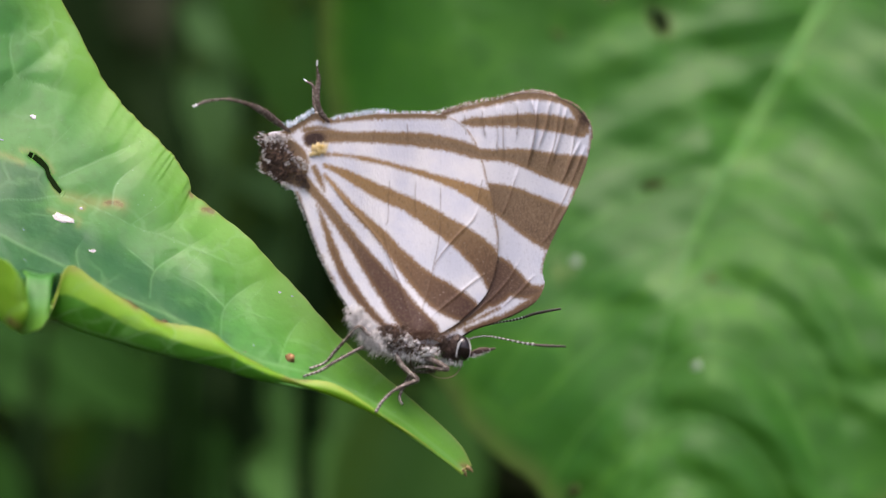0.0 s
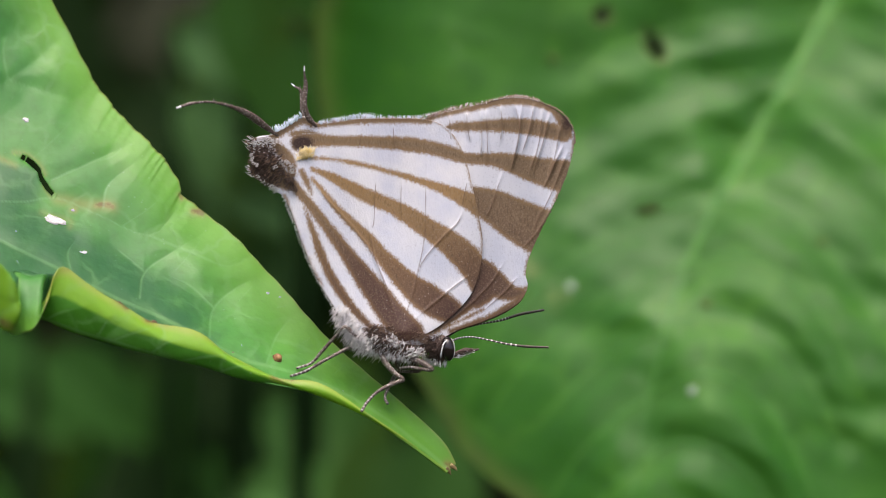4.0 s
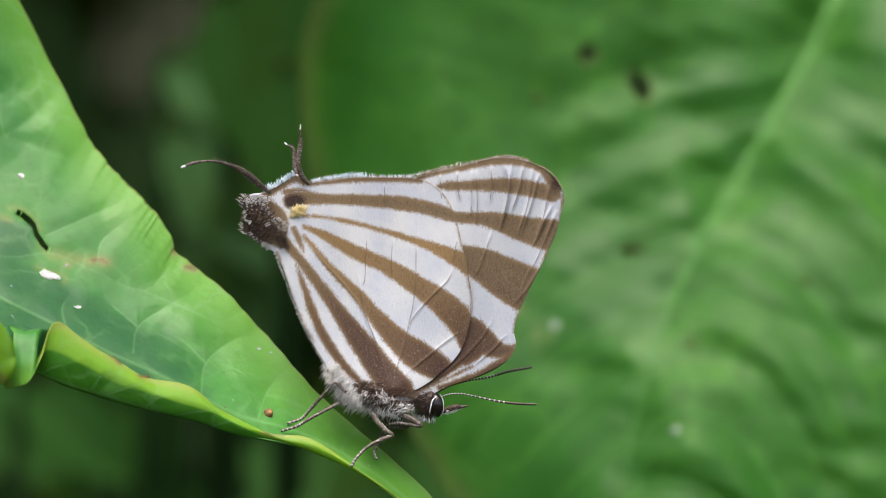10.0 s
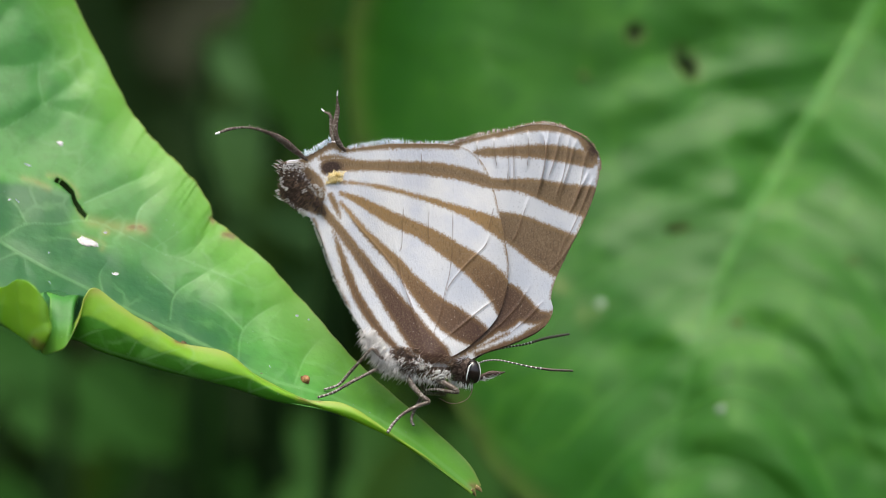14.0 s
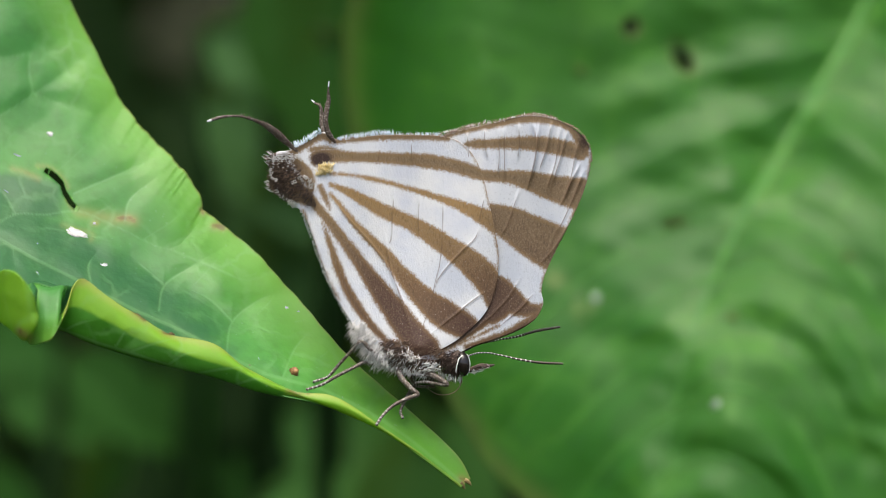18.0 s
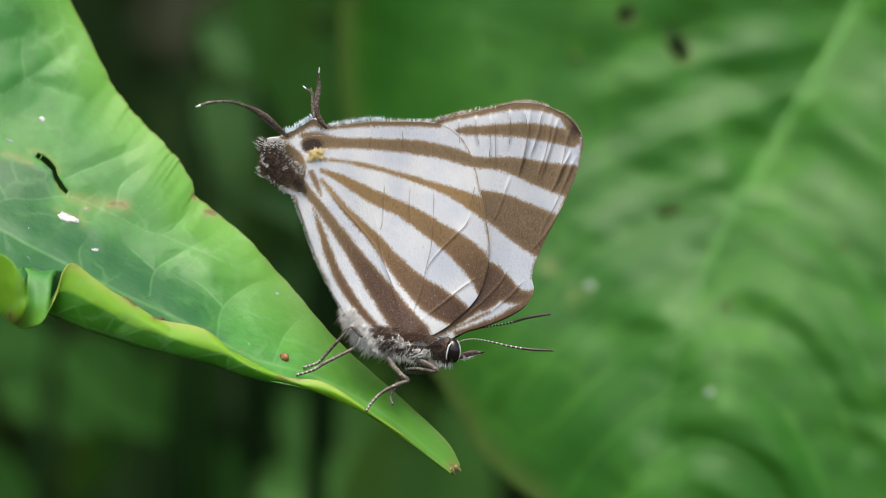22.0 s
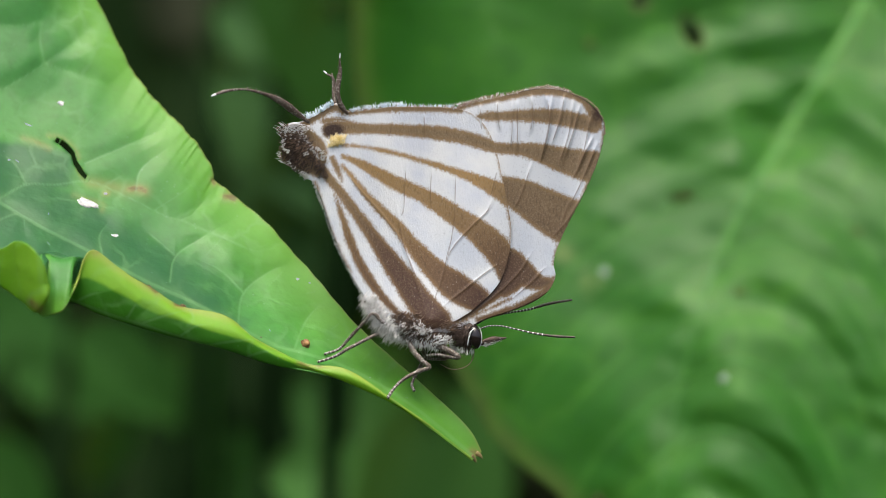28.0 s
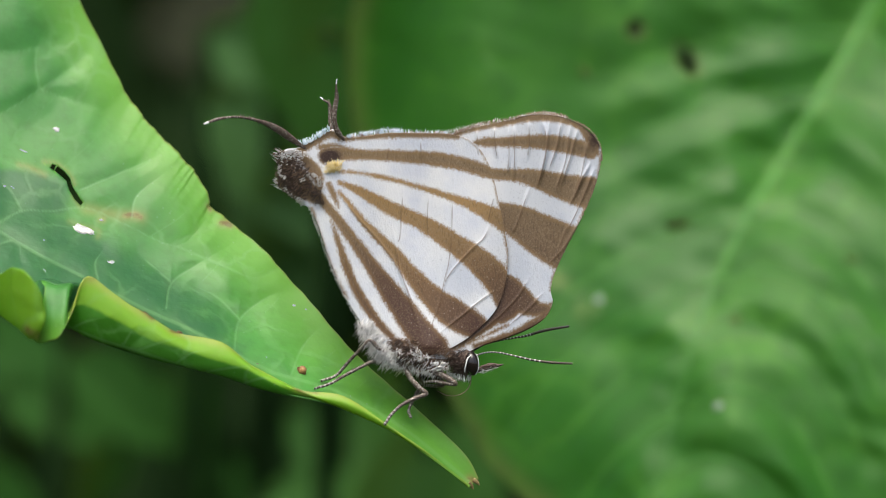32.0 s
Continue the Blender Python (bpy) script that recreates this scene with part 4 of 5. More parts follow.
def near_leaf():
    ob = tagged(new("leaf"), "fresh green leaf with a curled yellowish edge and a torn slit", "leaf")
    ob.matrix_basis = Matrix.Translation(LEAF_BASE)
    ns, nt = 620, 210
    up, fold, low = (spline([s[i] for s in STATIONS], ns) for i in range(3))
    t = np.linspace(0, 1, nt + 1)
    wob = np.sin(np.arange(ns + 1) * 0.35) * 0.8 + np.sin(np.arange(ns + 1) * 0.13 + 1) * 1.3
    up[:, 0] += wob * np.clip((575 - np.arange(ns + 1)) / 90, 0, 1)
    low[:, 1] += np.sin(np.arange(ns + 1) * 0.13) * 0.9 + np.sin(np.arange(ns + 1) * 0.047 + 2) * 1.2
    points = np.zeros((ns + 1, nt + 1, 3))
    smooth_fold = [list(s[1]) for s in STATIONS]  # without the wave in the margin
    for k in range(3, 11):
        f = (k - 2) / 9
        smooth_fold[k] = [smooth_fold[2][c] * (1 - f) + smooth_fold[11][c] * f for c in range(3)]
    wide = np.pad(spline(smooth_fold, ns), ((70, 70), (0, 0)), mode="reflect", reflect_type="odd")
    calm = np.stack([np.convolve(wide[:, k], np.hanning(141) / np.hanning(141).sum(), "valid") for k in range(3)], 1)
    wide = np.pad(up, ((45, 45), (0, 0)), mode="reflect", reflect_type="odd")
    soft_up = np.stack([np.convolve(wide[:, k], np.hanning(91) / np.hanning(91).sum(), "valid") for k in range(3)], 1)
    for i in range(ns + 1):
        a, c, m = up[i], fold[i], low[i]
        even = calm[i]
        mid = soft_up[i] * 0.5 + even * 0.5
        mid[2] += 0.12 * np.linalg.norm((soft_up[i] - even)[:2]) * 0.03
        hang = min(max((m[1] - c[1]) / 60, 0), 1)
        turned = (even * 0.88 + mid * 0.12) * (1 - hang) + (even * 0.25 + mid * 0.25 + c * 0.5) * hang
        controls = np.array([a, a * 0.72 + mid * 0.28 * 1.0, mid, even * 0.45 + mid * 0.55, even * 0.72 + mid * 0.28, turned, c, c * 0.5 + m * 0.5, m])
        controls[1] = (a * 0.35 + soft_up[i] * 0.65) * 0.55 + mid * 0.45
        controls[7][2] -= 0.13 * np.linalg.norm((c - m)[:2]) * 0.03
        points[i] = spline(controls, nt)
    flat = points.reshape(-1, 3)
    uv = flat[:, :2].copy()
    tt = np.tile(t, ns + 1)
    flap = tt > 5.75 / 8.0
    vein = np.full(len(flat), 9.0)
    short = []  # side veins that run out to the upper margin
    for at in (150, 190, 236, 300, 372, 432, 486, 518, 566, 612, 668):
        i = int(np.argmin(np.abs(up[:, 0] - at)))
        a, c = up[i, :2], calm[i, :2]
        tilt = np.array([0.35, 0.25]) * np.linalg.norm(c - a) * 0.22
        j = 0.14 * math.sin(i * 1.7)
        short.append([tuple(a + (c - a) * (0.34 + j) - tilt), tuple(a + (c - a) * (0.2 + j * 0.5) - tilt * (0.3 + j)), tuple(a + (c - a) * 0.05)])
    raised = None
    for lines, mask in ((LEAF_VEINS, ~flap), (FLAP_VEINS, flap), (short, ~flap)):
        raised = vein.copy()
        for k, line in enumerate(lines):
            d, s = to_line(uv[mask], spline(line, 24))
            d = d * 0.03 - (0.03 if (k == 0 and lines is LEAF_VEINS) else 0.04 * (lines is short) * -1 + 0.005 - 0.09 * np.clip((s - 0.5) * 2.0, 0, 1))
            vein[mask] = np.minimum(vein[mask], d)
    span = np.linalg.norm(soft_up[:, :2] - calm[:, :2], axis=1) * 0.03
    margin = np.minimum(np.repeat(span, nt + 1) * tt * 1.45, np.repeat(span, nt + 1) * (1 - tt) * 1.6)
    # quilted between the veins
    swell = (1 - np.exp(-(np.clip(raised, 0, 9) / 0.55) ** 1.5)) * 0.12
    ripple = np.array([noise.noise(Vector((p[0] * 0.011, p[1] * 0.011, 0.3))) + 0.15 * noise.noise(Vector((p[0] * 0.035, p[1] * 0.035, 1.3))) for p in uv]) * 0.26
    swell = (swell + ripple) * np.clip(margin / 1.5, 0, 1)
    flat[:, 2] -= np.where(flap, -0.5, 1.0) * swell
    gone = np.where(in_outline(uv, CRACK) & ~flap)[0]
    best, line = np.full(len(gone), 1e9), rings_of(CRACK)
    for a, b in zip(line[:-1], line[1:]):  # the slit's own edge
        f = np.clip(((uv[gone] - a) @ (b - a)) / ((b - a) @ (b - a)), 0, 1)
        q = a + f[:, None] * (b - a)
        d = np.linalg.norm(uv[gone] - q, axis=1)
        flat[gone[d < best], :2] = q[d < best]
        best = np.minimum(best, d)
    k = (FOCUS + flat[:, 2] * 0.001) / FOCUS
    xyz = np.stack([(flat[:, 0] - 784) * GRID * k, FOCUS + flat[:, 2] * 0.001, HIGH + (441 - flat[:, 1]) * GRID * k], 1)
    index = np.arange(len(flat)).reshape(ns + 1, nt + 1)
    quads = np.stack([index[:-1, :-1], index[1:, :-1], index[1:, 1:], index[:-1, 1:]], -1).reshape(-1, 4)
    slit = in_outline(uv, CRACK) & ~flap
    quads = quads[~slit[quads].all(1)]
    d, _ = to_line(uv, rings_of(CRACK))
    margin = np.where(flap, margin, np.minimum(margin, d * 0.03 * 70.0))
    spine, _ = to_line(uv, spline(LEAF_VEINS[0], 40))
    core = np.exp(-(spine / 100.0) ** 2) * np.clip((560 - uv[:, 0]) / 280, 0.35, 1)
    core = np.maximum(core, 1.1 * np.exp(-((uv[:, 0] - 40) / 95) ** 4 - ((uv[:, 1] - 292 - (uv[:, 0] - 40) * 0.15) / 40) ** 4))
    core = np.where(flap, 0.0, core)
    # left lobe takes the painted backlit green right through
    margin = np.where(flap & (uv[:, 0] < 90), 0.75 + 0.12 * margin, margin)
    margin = np.where(flap, margin * (1 + 0.7 * np.clip((uv[:, 0] - 280) / 200, 0, 1)), margin)
    rolled = np.clip((np.repeat(fold[:, 1] - low[:, 1], nt + 1)) / 30 + 0.5, 0, 1)
    under = np.where(flap, rolled, 0.0)
    stain = np.zeros(len(flat))
    for line, wide_, share, on_flap in STAINS:
        d, _ = to_line(uv, spline(line, 12))
        stain = np.maximum(stain, share * np.exp(-(d / wide_) ** 2) * (flap == on_flap))
    blade = put("blade", xyz, quads.tolist(), LEAF, ob, "", LEAF_BASE, values={"vein": vein, "margin": margin, "under": under, "core": core, "stain": stain})
    thick = blade.modifiers.new("thickness", "SOLIDIFY")
    thick.thickness, thick.offset = 0.00007, 0.0
    return ob, flat.reshape(ns + 1, nt + 1, 3)


leaf, leaf_grid = near_leaf()


def on_leaf(u, v, lift=0.0, flap=False):
    """The place at (u, v) on the upper face of the leaf, or on its curled flap."""
    face = (leaf_grid[:, 163:] if flap else leaf_grid[:, :154]).reshape(-1, 3)
    gap = (face[:, 0] - u) ** 2 + (face[:, 1] - v) ** 2
    near = np.argpartition(gap, 6)[:6]
    share = 1 / (gap[near] + 0.5)
    return (u, v, float((face[near, 2] * share).sum() / share.sum()) - lift)


def patch(name, u, v, a, b, lean, material, label, seed, flap=False, high=0.05):
    """A thin uneven crust that follows the leaf's face."""
    rng = random.Random(seed)
    phase = [rng.uniform(0, 6.3) for _ in range(4)]
    c, s = math.cos(radians(lean)), math.sin(radians(lean))
    puff = min(0.08, b * 0.008)
    verts, faces, n = [place(*on_leaf(u, v, high + puff, flap))], [], 28
    for ring, (share, lift) in enumerate(((0.5, high + puff), (0.85, high + puff * 0.5), (1.0, -0.02))):
        for k in range(n):
            w = math.tau * k / n
            r = share * (1 + 0.16 * math.sin(2 * w + phase[0]) + 0.12 * math.sin(3 * w + phase[1]) + 0.07 * math.sin(5 * w + phase[2]) + 0.04 * math.sin(9 * w + phase[3]))
            x, y = a * r * math.cos(w), b * r * math.sin(w)
            verts.append(place(*on_leaf(u + x * c - y * s, v + x * s + y * c, lift + rng.uniform(-0.008, 0.008), flap)))
    for k in range(n):
        k2 = (k + 1) % n
        faces.append((0, 1 + k2, 1 + k))
        for ring in range(2):
            p = 1 + ring * n
            faces.append((p + k, p + k2, p + n + k2, p + n + k))
    return put(name, verts, faces, material, leaf, label, LEAF_BASE)


def petiole():
    limb("petiole", [(-300, 225, 3), (-420, 170, 5), (-560, 180, 8), (-680, 260, 10)], STEM, leaf, LEAF_BASE, (14, 18, 22, 26), "green leaf stalk", 20, 10)


petiole()
for k, (u, v, a, b, lean, label) in enumerate(((155, 360, 23, 7.5, 24, "white bird dropping"), (204, 417, 7, 3.5, 10, ""), (108, 183, 6, 4.5, 0, ""), (187, 343, 3.5, 2.5, 0, ""),
                                               (527, 494, 3, 2.5, 0, ""), (50, 221, 7, 1.6, 20, ""), (16, 283, 3, 2, 0, ""),
                                               (86, 378, 2, 2, 0, ""), (655, 668, 2, 1.5, 0, ""), (626, 654, 4, 1.2, 40, ""), (664, 679, 3, 1.2, 35, ""), (692, 691, 4, 1, 40, ""),
                                               (566, 640, 3, 0.8, 60, ""), (532, 600, 6, 0.8, 60, ""), (86, 431, 5, 1.0, 50, ""), (30, 285, 5, 0.9, 40, ""), (548, 501, 2.4, 1.4, 0, ""), (478, 585, 3, 1, 70, ""), (720, 704, 3, 1, 30, ""))):
    patch("white_fleck", u, v, a, b, lean, DROPPING, label, 300 + k)
for k, (u, v, a, b, lean, flap) in enumerate(((240, 335, 6, 2.2, -8, False), (250, 341, 4, 1.6, 10, False), (324, 541, 6, 2.2, 8, True), (62, 540, 5, 4, 0, True), (265, 507, 4, 1.6, 28, True),
                                              (396, 584, 3, 1.6, 0, True), (375, 578, 2, 1.4, 0, True), (452, 606, 2.4, 1.4, 0, True), (480, 622, 2.4, 1.4, 20, True), (512, 634, 2.6, 1.4, 10, True),
                                              (462, 597, 2, 1.2, 0, True), (360, 566, 1.6, 1.4, 0, True), (420, 596, 2, 1.5, 0, True), (572, 610, 3, 1.2, 0, False), (610, 566, 3, 1.2, 40, False))):
    patch("brown_scar", u, v, a, b, lean, BROWN_SCAR, "dry brown scar", 400 + k, flap, 0.008)
for controls in ([(842, 802, 0.2), (849, 806, 0.2), (854, 812, 0.25)], [(834, 808, -0.1), (839, 812, 0.0), (843, 819, 0.05)]):
    limb("dry_tip", controls, BROWN_SCAR, leaf, LEAF_BASE, (5, 4, 3, 0.6), "withered brown leaf tip", 10, 8, flat=0.4)

CRUMB_AT = on_leaf(541, 609, 0.2)
CRUMB_BASE = place(*CRUMB_AT)
crumb = blob("crumb", CRUMB_AT, (8, 7, 8), CRUST, None, CRUMB_BASE, "", 20, 0.5, 14)
crumb.matrix_basis = Matrix.Translation(CRUMB_BASE)
tagged(crumb, "tiny reddish brown crumb of frass on the leaf", "frass")


# ---- the broad leaf behind ----
BROAD_RIB = [(1660, -300), (1590, -130), (1530, 5), (1462, 120), (1395, 232), (1330, 335), (1275, 450), (1235, 560), (1205, 680), (1180, 800), (1150, 1000), (1140, 1180)]
BROAD_RING = spline([(1640, -330), (1450, -420), (1100, -400), (760, -260), (650, -90), (622, 60), (645, 250), (700, 450), (780, 615), (800, 650), (834, 706), (872, 772), (936, 835),
                     (990, 882), (1040, 980), (1090, 1100), (1140, 1190), (1260, 1120), (1500, 1000), (1800, 820), (2050, 560), (2150, 240), (2080, -80), (1900, -300), (1740, -370)], 260)
BROAD_HOLES = [spline([(1206, 30), (1222, 30), (1238, 50), (1246, 76), (1240, 86), (1222, 78), (1206, 58), (1201, 40), (1206, 30)], 28)[:-1],
               spline([(1114, 0), (1130, -14), (1148, -4), (1146, 14), (1124, 16), (1114, 0)], 20)[:-1]]
BROAD_VEINS = [
    [(1530, 5), (1400, 10), (1250, 30), (1060, 90)], [(1462, 120), (1350, 115), (1230, 150), (1080, 220), (900, 330)], [(1395, 232), (1290, 240), (1180, 290), (1050, 350), (900, 470)],
    [(1330, 335), (1240, 350), (1140, 390), (1020, 470), (880, 620)], [(1275, 450), (1190, 470), (1100, 520), (1000, 600), (900, 730)],
    [(1235, 560), (1160, 590), (1080, 650), (990, 740)], [(1205, 680), (1140, 720), (1070, 790), (1000, 900)], [(1180, 800), (1120, 850), (1060, 930)],
    [(1530, 5), (1620, 60), (1760, 130)], [(1462, 120), (1540, 150), (1640, 220), (1760, 330)], [(1395, 232), (1470, 250), (1560, 310), (1650, 410)],
    [(1330, 335), (1410, 345), (1500, 400), (1590, 520)], [(1275, 450), (1360, 430), (1450, 470), (1530, 570), (1590, 700)], [(1235, 560), (1320, 530), (1410, 560), (1480, 640), (1540, 760)],
    [(1205, 680), (1290, 640), (1380, 670), (1450, 760), (1500, 880)], [(1180, 800), (1260, 760), (1350, 790), (1420, 880), (1450, 980)], [(1160, 920), (1230, 880), (1320, 920), (1380, 1010)],
]


def broad_leaf():
    base = place(1640, -330, 60)
    ob = tagged(new("leaf"), "large glossy quilted green leaf with insect holes", "leaf")
    ob.matrix_basis = Matrix.Translation(base)
    rib = spline(BROAD_RIB, 60)

    def depth(p):
        d_rib, _ = to_line(p, rib)
        near = np.full(len(p), 1e9)
        for line in BROAD_VEINS:
            d, _ = to_line(p, spline(line, 16))
            near = np.minimum(near, d)
        near = np.minimum(near, d_rib)
        slope = 0.011 + 0.011 * np.clip((p[:, 0] - 690) / 560, 0, 1)
        plane = 46 + (441 - p[:, 1]) * slope + 0.004 * np.abs(p[:, 0] - 1300) - 0.000008 * (p[:, 1] - 441) ** 2
        plane = plane + 4.0 * np.clip((1320 - p[:, 0]) / 720, 0, 1) ** 2
        strong = 0.25 + 0.75 * np.clip((p[:, 0] - 1000) / 250, 0, 1)
        plane = plane + (0.00002 + 0.000015 * np.clip((1150 - p[:, 0]) / 300, 0, 1)) * np.clip(p[:, 1] - 441, 0, None) ** 2
        quilt = 0.68 * strong * (1 - np.exp(-(near / 46.0) ** 2))
        clear = np.clip((520 - p[:, 1]) / 300, 0.15, 1)
        trough = 1.3 * clear * np.exp(-(d_rib / 70.0) ** 2)
        crumple = np.array([noise.noise(Vector((u * 0.008 + v * 0.004, v * 0.022 - u * 0.008, 0.7))) for u, v in p]) * 0.28 * strong
        plane = plane + 11.0 * np.clip((900 - p[:, 0]) / 280, 0, 1) ** 2
        wave = 1.2 * np.sin(p[:, 0] * 0.006 + p[:, 1] * 0.004) + 0.35 * np.sin(p[:, 0] * 0.022 - p[:, 1] * 0.017) * strong
        return plane - quilt + trough + wave - crumple

    verts, faces, uv = sheet(BROAD_RING, 9.0, depth, 0.35, BROAD_HOLES)
    vein, _ = to_line(uv, rib)
    vein = vein * 0.036 - 0.30 * np.clip((520 - uv[:, 1]) / 300, -0.2, 1)
    for line in BROAD_VEINS:
        d, _ = to_line(uv, spline(line, 16))
        vein = np.minimum(vein, d * 0.036 - 0.05)
    margin, _ = to_line(uv, rings_of(BROAD_RING))
    margin = margin * 0.036
    for hole in BROAD_HOLES:
        d, _ = to_line(uv, rings_of(hole))
        margin = np.minimum(margin, d * 0.036 * 6.0)
    put("blade", verts, faces, BROAD, ob, "", base, values={"vein": vein, "margin": margin})
    def run(line, count):
        p = spline(line, count)
        return [(u, v, d - 0.05) for (u, v), d in zip(p, depth(p))]

    limb("midrib", run(BROAD_RIB, 30), RIB, ob, base, (20, 13, 9, 5, 2, 1, 1), "pale green midrib", 60, 8, flat=0.5)
    for line in BROAD_VEINS:
        limb("side_vein", run(line, 8), RIB, ob, base, (4.5, 3.5, 2.5, 1.2), "", 24, 6, flat=0.5)
    limb("petiole", [(1645, -320, 61), (1720, -480, 64), (1860, -600, 68), (2100, -560, 74)], STEM, ob, base, (26, 30, 34, 40), "green leaf stalk", 16, 10)
    for u, v, a, b, m, name, label in ((1070, 483, 11, 12, PALE_SPOT, "pale_spot", "pale round spot"), (1281, 672, 10, 11, PALE_SPOT, "pale_spot", "pale round spot"),
                                       (1214, 352, 32, 15, DARK_SCAR, "brown_scar", "dark scar"), (1515, 412, 16, 10, OLIVE_SCAR, "brown_scar", "faint olive scar"),
                                       (1310, 518, 14, 8, OLIVE_SCAR, "brown_scar", "faint olive scar"), (1042, 78, 14, 10, OLIVE_SCAR, "brown_scar", "faint olive scar"),
                                       (1063, 888, 22, 14, DARK_SCAR, "brown_scar", "dark scar")):
        d = float(depth(np.array([[u, v]], float))[0])
        blob(name, (u, v, d), (a, 8, b), m, ob, base, label, 0, 0.3, 14)
    return ob


broad = broad_leaf()


# ---- plants further back ----
def far_leaf_mesh(name, length, width, curl, seed, nl=22, nw=12):
    """An ovate leaf lying along +x from its stalk, in metres."""
    rng = random.Random(seed)
    verts, vein, margin, faces = [], [], [], []
    for i in range(nl + 1):
        s = i / nl
        half = width * 0.5 * math.sin(math.pi * s ** 0.8) ** 0.85 + 0.0004
        for j in range(nw + 1):
            c = (j / nw) * 2 - 1
            y = half * c
            side = abs(math.sin((s * 9 - abs(c) * 1.6) * math.pi))
            z = -curl * s * s * length + abs(c) * width * 0.12 - 0.02 * width * (1 - side) + 0.01 * width * rng.uniform(-1, 1)
            verts.append((s * length, y, z))
            vein.append(min(abs(y), side * length / 20) * 1000)
            margin.append(half * (1 - abs(c)) * 1000)
    for i in range(nl):
        for j in range(nw):
            a = i * (nw + 1) + j
            faces.append((a, a + nw + 1, a + nw + 2, a + 1))
    mesh = bpy.data.meshes.new(name)
    mesh.from_pydata(verts, [], faces)
    for key, numbers in (("vein", vein), ("margin", margin)):
        mesh.attributes.new(key, "FLOAT", "POINT").data.foreach_set("value", np.array(numbers, np.float32))
    mesh.polygons.foreach_set("use_smooth", [True] * len(mesh.polygons))
    return mesh


# leaf green lowered nearly to black; the thicket's shade is in the colour
DEEP_SHADE = leaf_material("deep_shade_leaf", (0.019, 0.036, 0.013), (0.034, 0.058, 0.022), (0.030, 0.054, 0.020), 0.65, 0.1, 4.0, (0.008, 0.026, 0.005), 0.3, 0.05)
# one herb leaf in lighter and darker greens; light and shade painted in
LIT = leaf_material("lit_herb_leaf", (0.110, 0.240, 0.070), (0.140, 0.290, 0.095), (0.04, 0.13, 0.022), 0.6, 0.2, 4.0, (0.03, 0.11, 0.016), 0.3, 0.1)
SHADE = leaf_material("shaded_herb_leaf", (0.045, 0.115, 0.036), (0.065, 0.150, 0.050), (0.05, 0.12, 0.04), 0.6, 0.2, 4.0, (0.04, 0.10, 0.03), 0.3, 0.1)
DIM = leaf_material("dim_herb_leaf", (0.025, 0.086, 0.015), (0.044, 0.124, 0.022), (0.03, 0.09, 0.018), 0.6, 0.2, 4.0, (0.02, 0.08, 0.012), 0.3, 0.1)


def plant(base, tips, label, material, seed):
    """A stem from the ground with leaves whose tips hang at the given places: (u, v, depth, length, lean, face)."""
    ob = tagged(new("plant"), label, "plant")
    ob.matrix_basis = Matrix.Translation(base)
    for k, (u, v, d, length, lean, face) in enumerate(tips):
        mesh = far_leaf_mesh("leaf", length, length * 0.5, 0.15, seed + k)
        mesh.materials.append(material)
        leaf_ob = new("leaf", mesh)
        leaf_ob.parent = ob
        m = Matrix.Translation(place(u, v, d)) @ pose(0, 0, 0, face, lean, 0) @ Matrix.Translation((-length * 0.5, 0, 0))
        leaf_ob.matrix_basis = Matrix.Translation(-Vector(base)) @ m
        root = m @ Vector((0, 0, 0))
        foot = Vector(base)
        bend = (root + foot) * 0.5 + Vector((0, 0.03, 0.05))
        line = spline([foot, foot + (bend - foot) * 0.5, bend, root], 16)
        vv, ff, _ = tube(line, np.linspace(0.003, 0.0009, 17), 8)
        put("stem", vv, ff, SHADED_STEM, ob, "", base)
    return ob


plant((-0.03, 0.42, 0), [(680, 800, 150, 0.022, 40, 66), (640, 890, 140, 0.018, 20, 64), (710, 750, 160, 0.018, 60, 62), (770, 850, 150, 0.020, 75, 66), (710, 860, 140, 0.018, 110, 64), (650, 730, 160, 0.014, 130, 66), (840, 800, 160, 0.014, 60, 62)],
      "herb behind the leaf, its green lightened to look lit", LIT, 3)
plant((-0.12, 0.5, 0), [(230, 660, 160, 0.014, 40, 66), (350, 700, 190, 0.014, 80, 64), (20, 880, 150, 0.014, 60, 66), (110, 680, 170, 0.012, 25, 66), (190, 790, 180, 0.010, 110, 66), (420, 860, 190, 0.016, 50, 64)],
      "herb with leaves coloured dark for the shade", DIM, 21)
plant((-0.09, 0.46, 0), [(70, 640, 210, 0.022, 10, 30), (40, 560, 230, 0.022, 25, 25)], "grey-green herb in the shade", DIM, 91)
plant((-0.02, 0.5, 0), [(560, 60, 130, 0.020, 70, 75), (480, 110, 160, 0.013, 75, 80), (600, -20, 120, 0.018, 95, 70), (620, 170, 110, 0.016, 80, 70)], "green herb in the shade", DIM, 41)
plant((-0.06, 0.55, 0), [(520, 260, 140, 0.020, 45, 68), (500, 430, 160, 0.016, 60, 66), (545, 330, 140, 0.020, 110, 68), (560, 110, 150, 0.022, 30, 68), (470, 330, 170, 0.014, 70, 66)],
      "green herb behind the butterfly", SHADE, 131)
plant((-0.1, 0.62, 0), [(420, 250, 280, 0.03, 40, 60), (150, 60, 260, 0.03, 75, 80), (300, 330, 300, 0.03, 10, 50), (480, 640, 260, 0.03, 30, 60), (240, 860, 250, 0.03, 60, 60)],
      "herb with its green darkened for deep shade", DEEP_SHADE, 61)


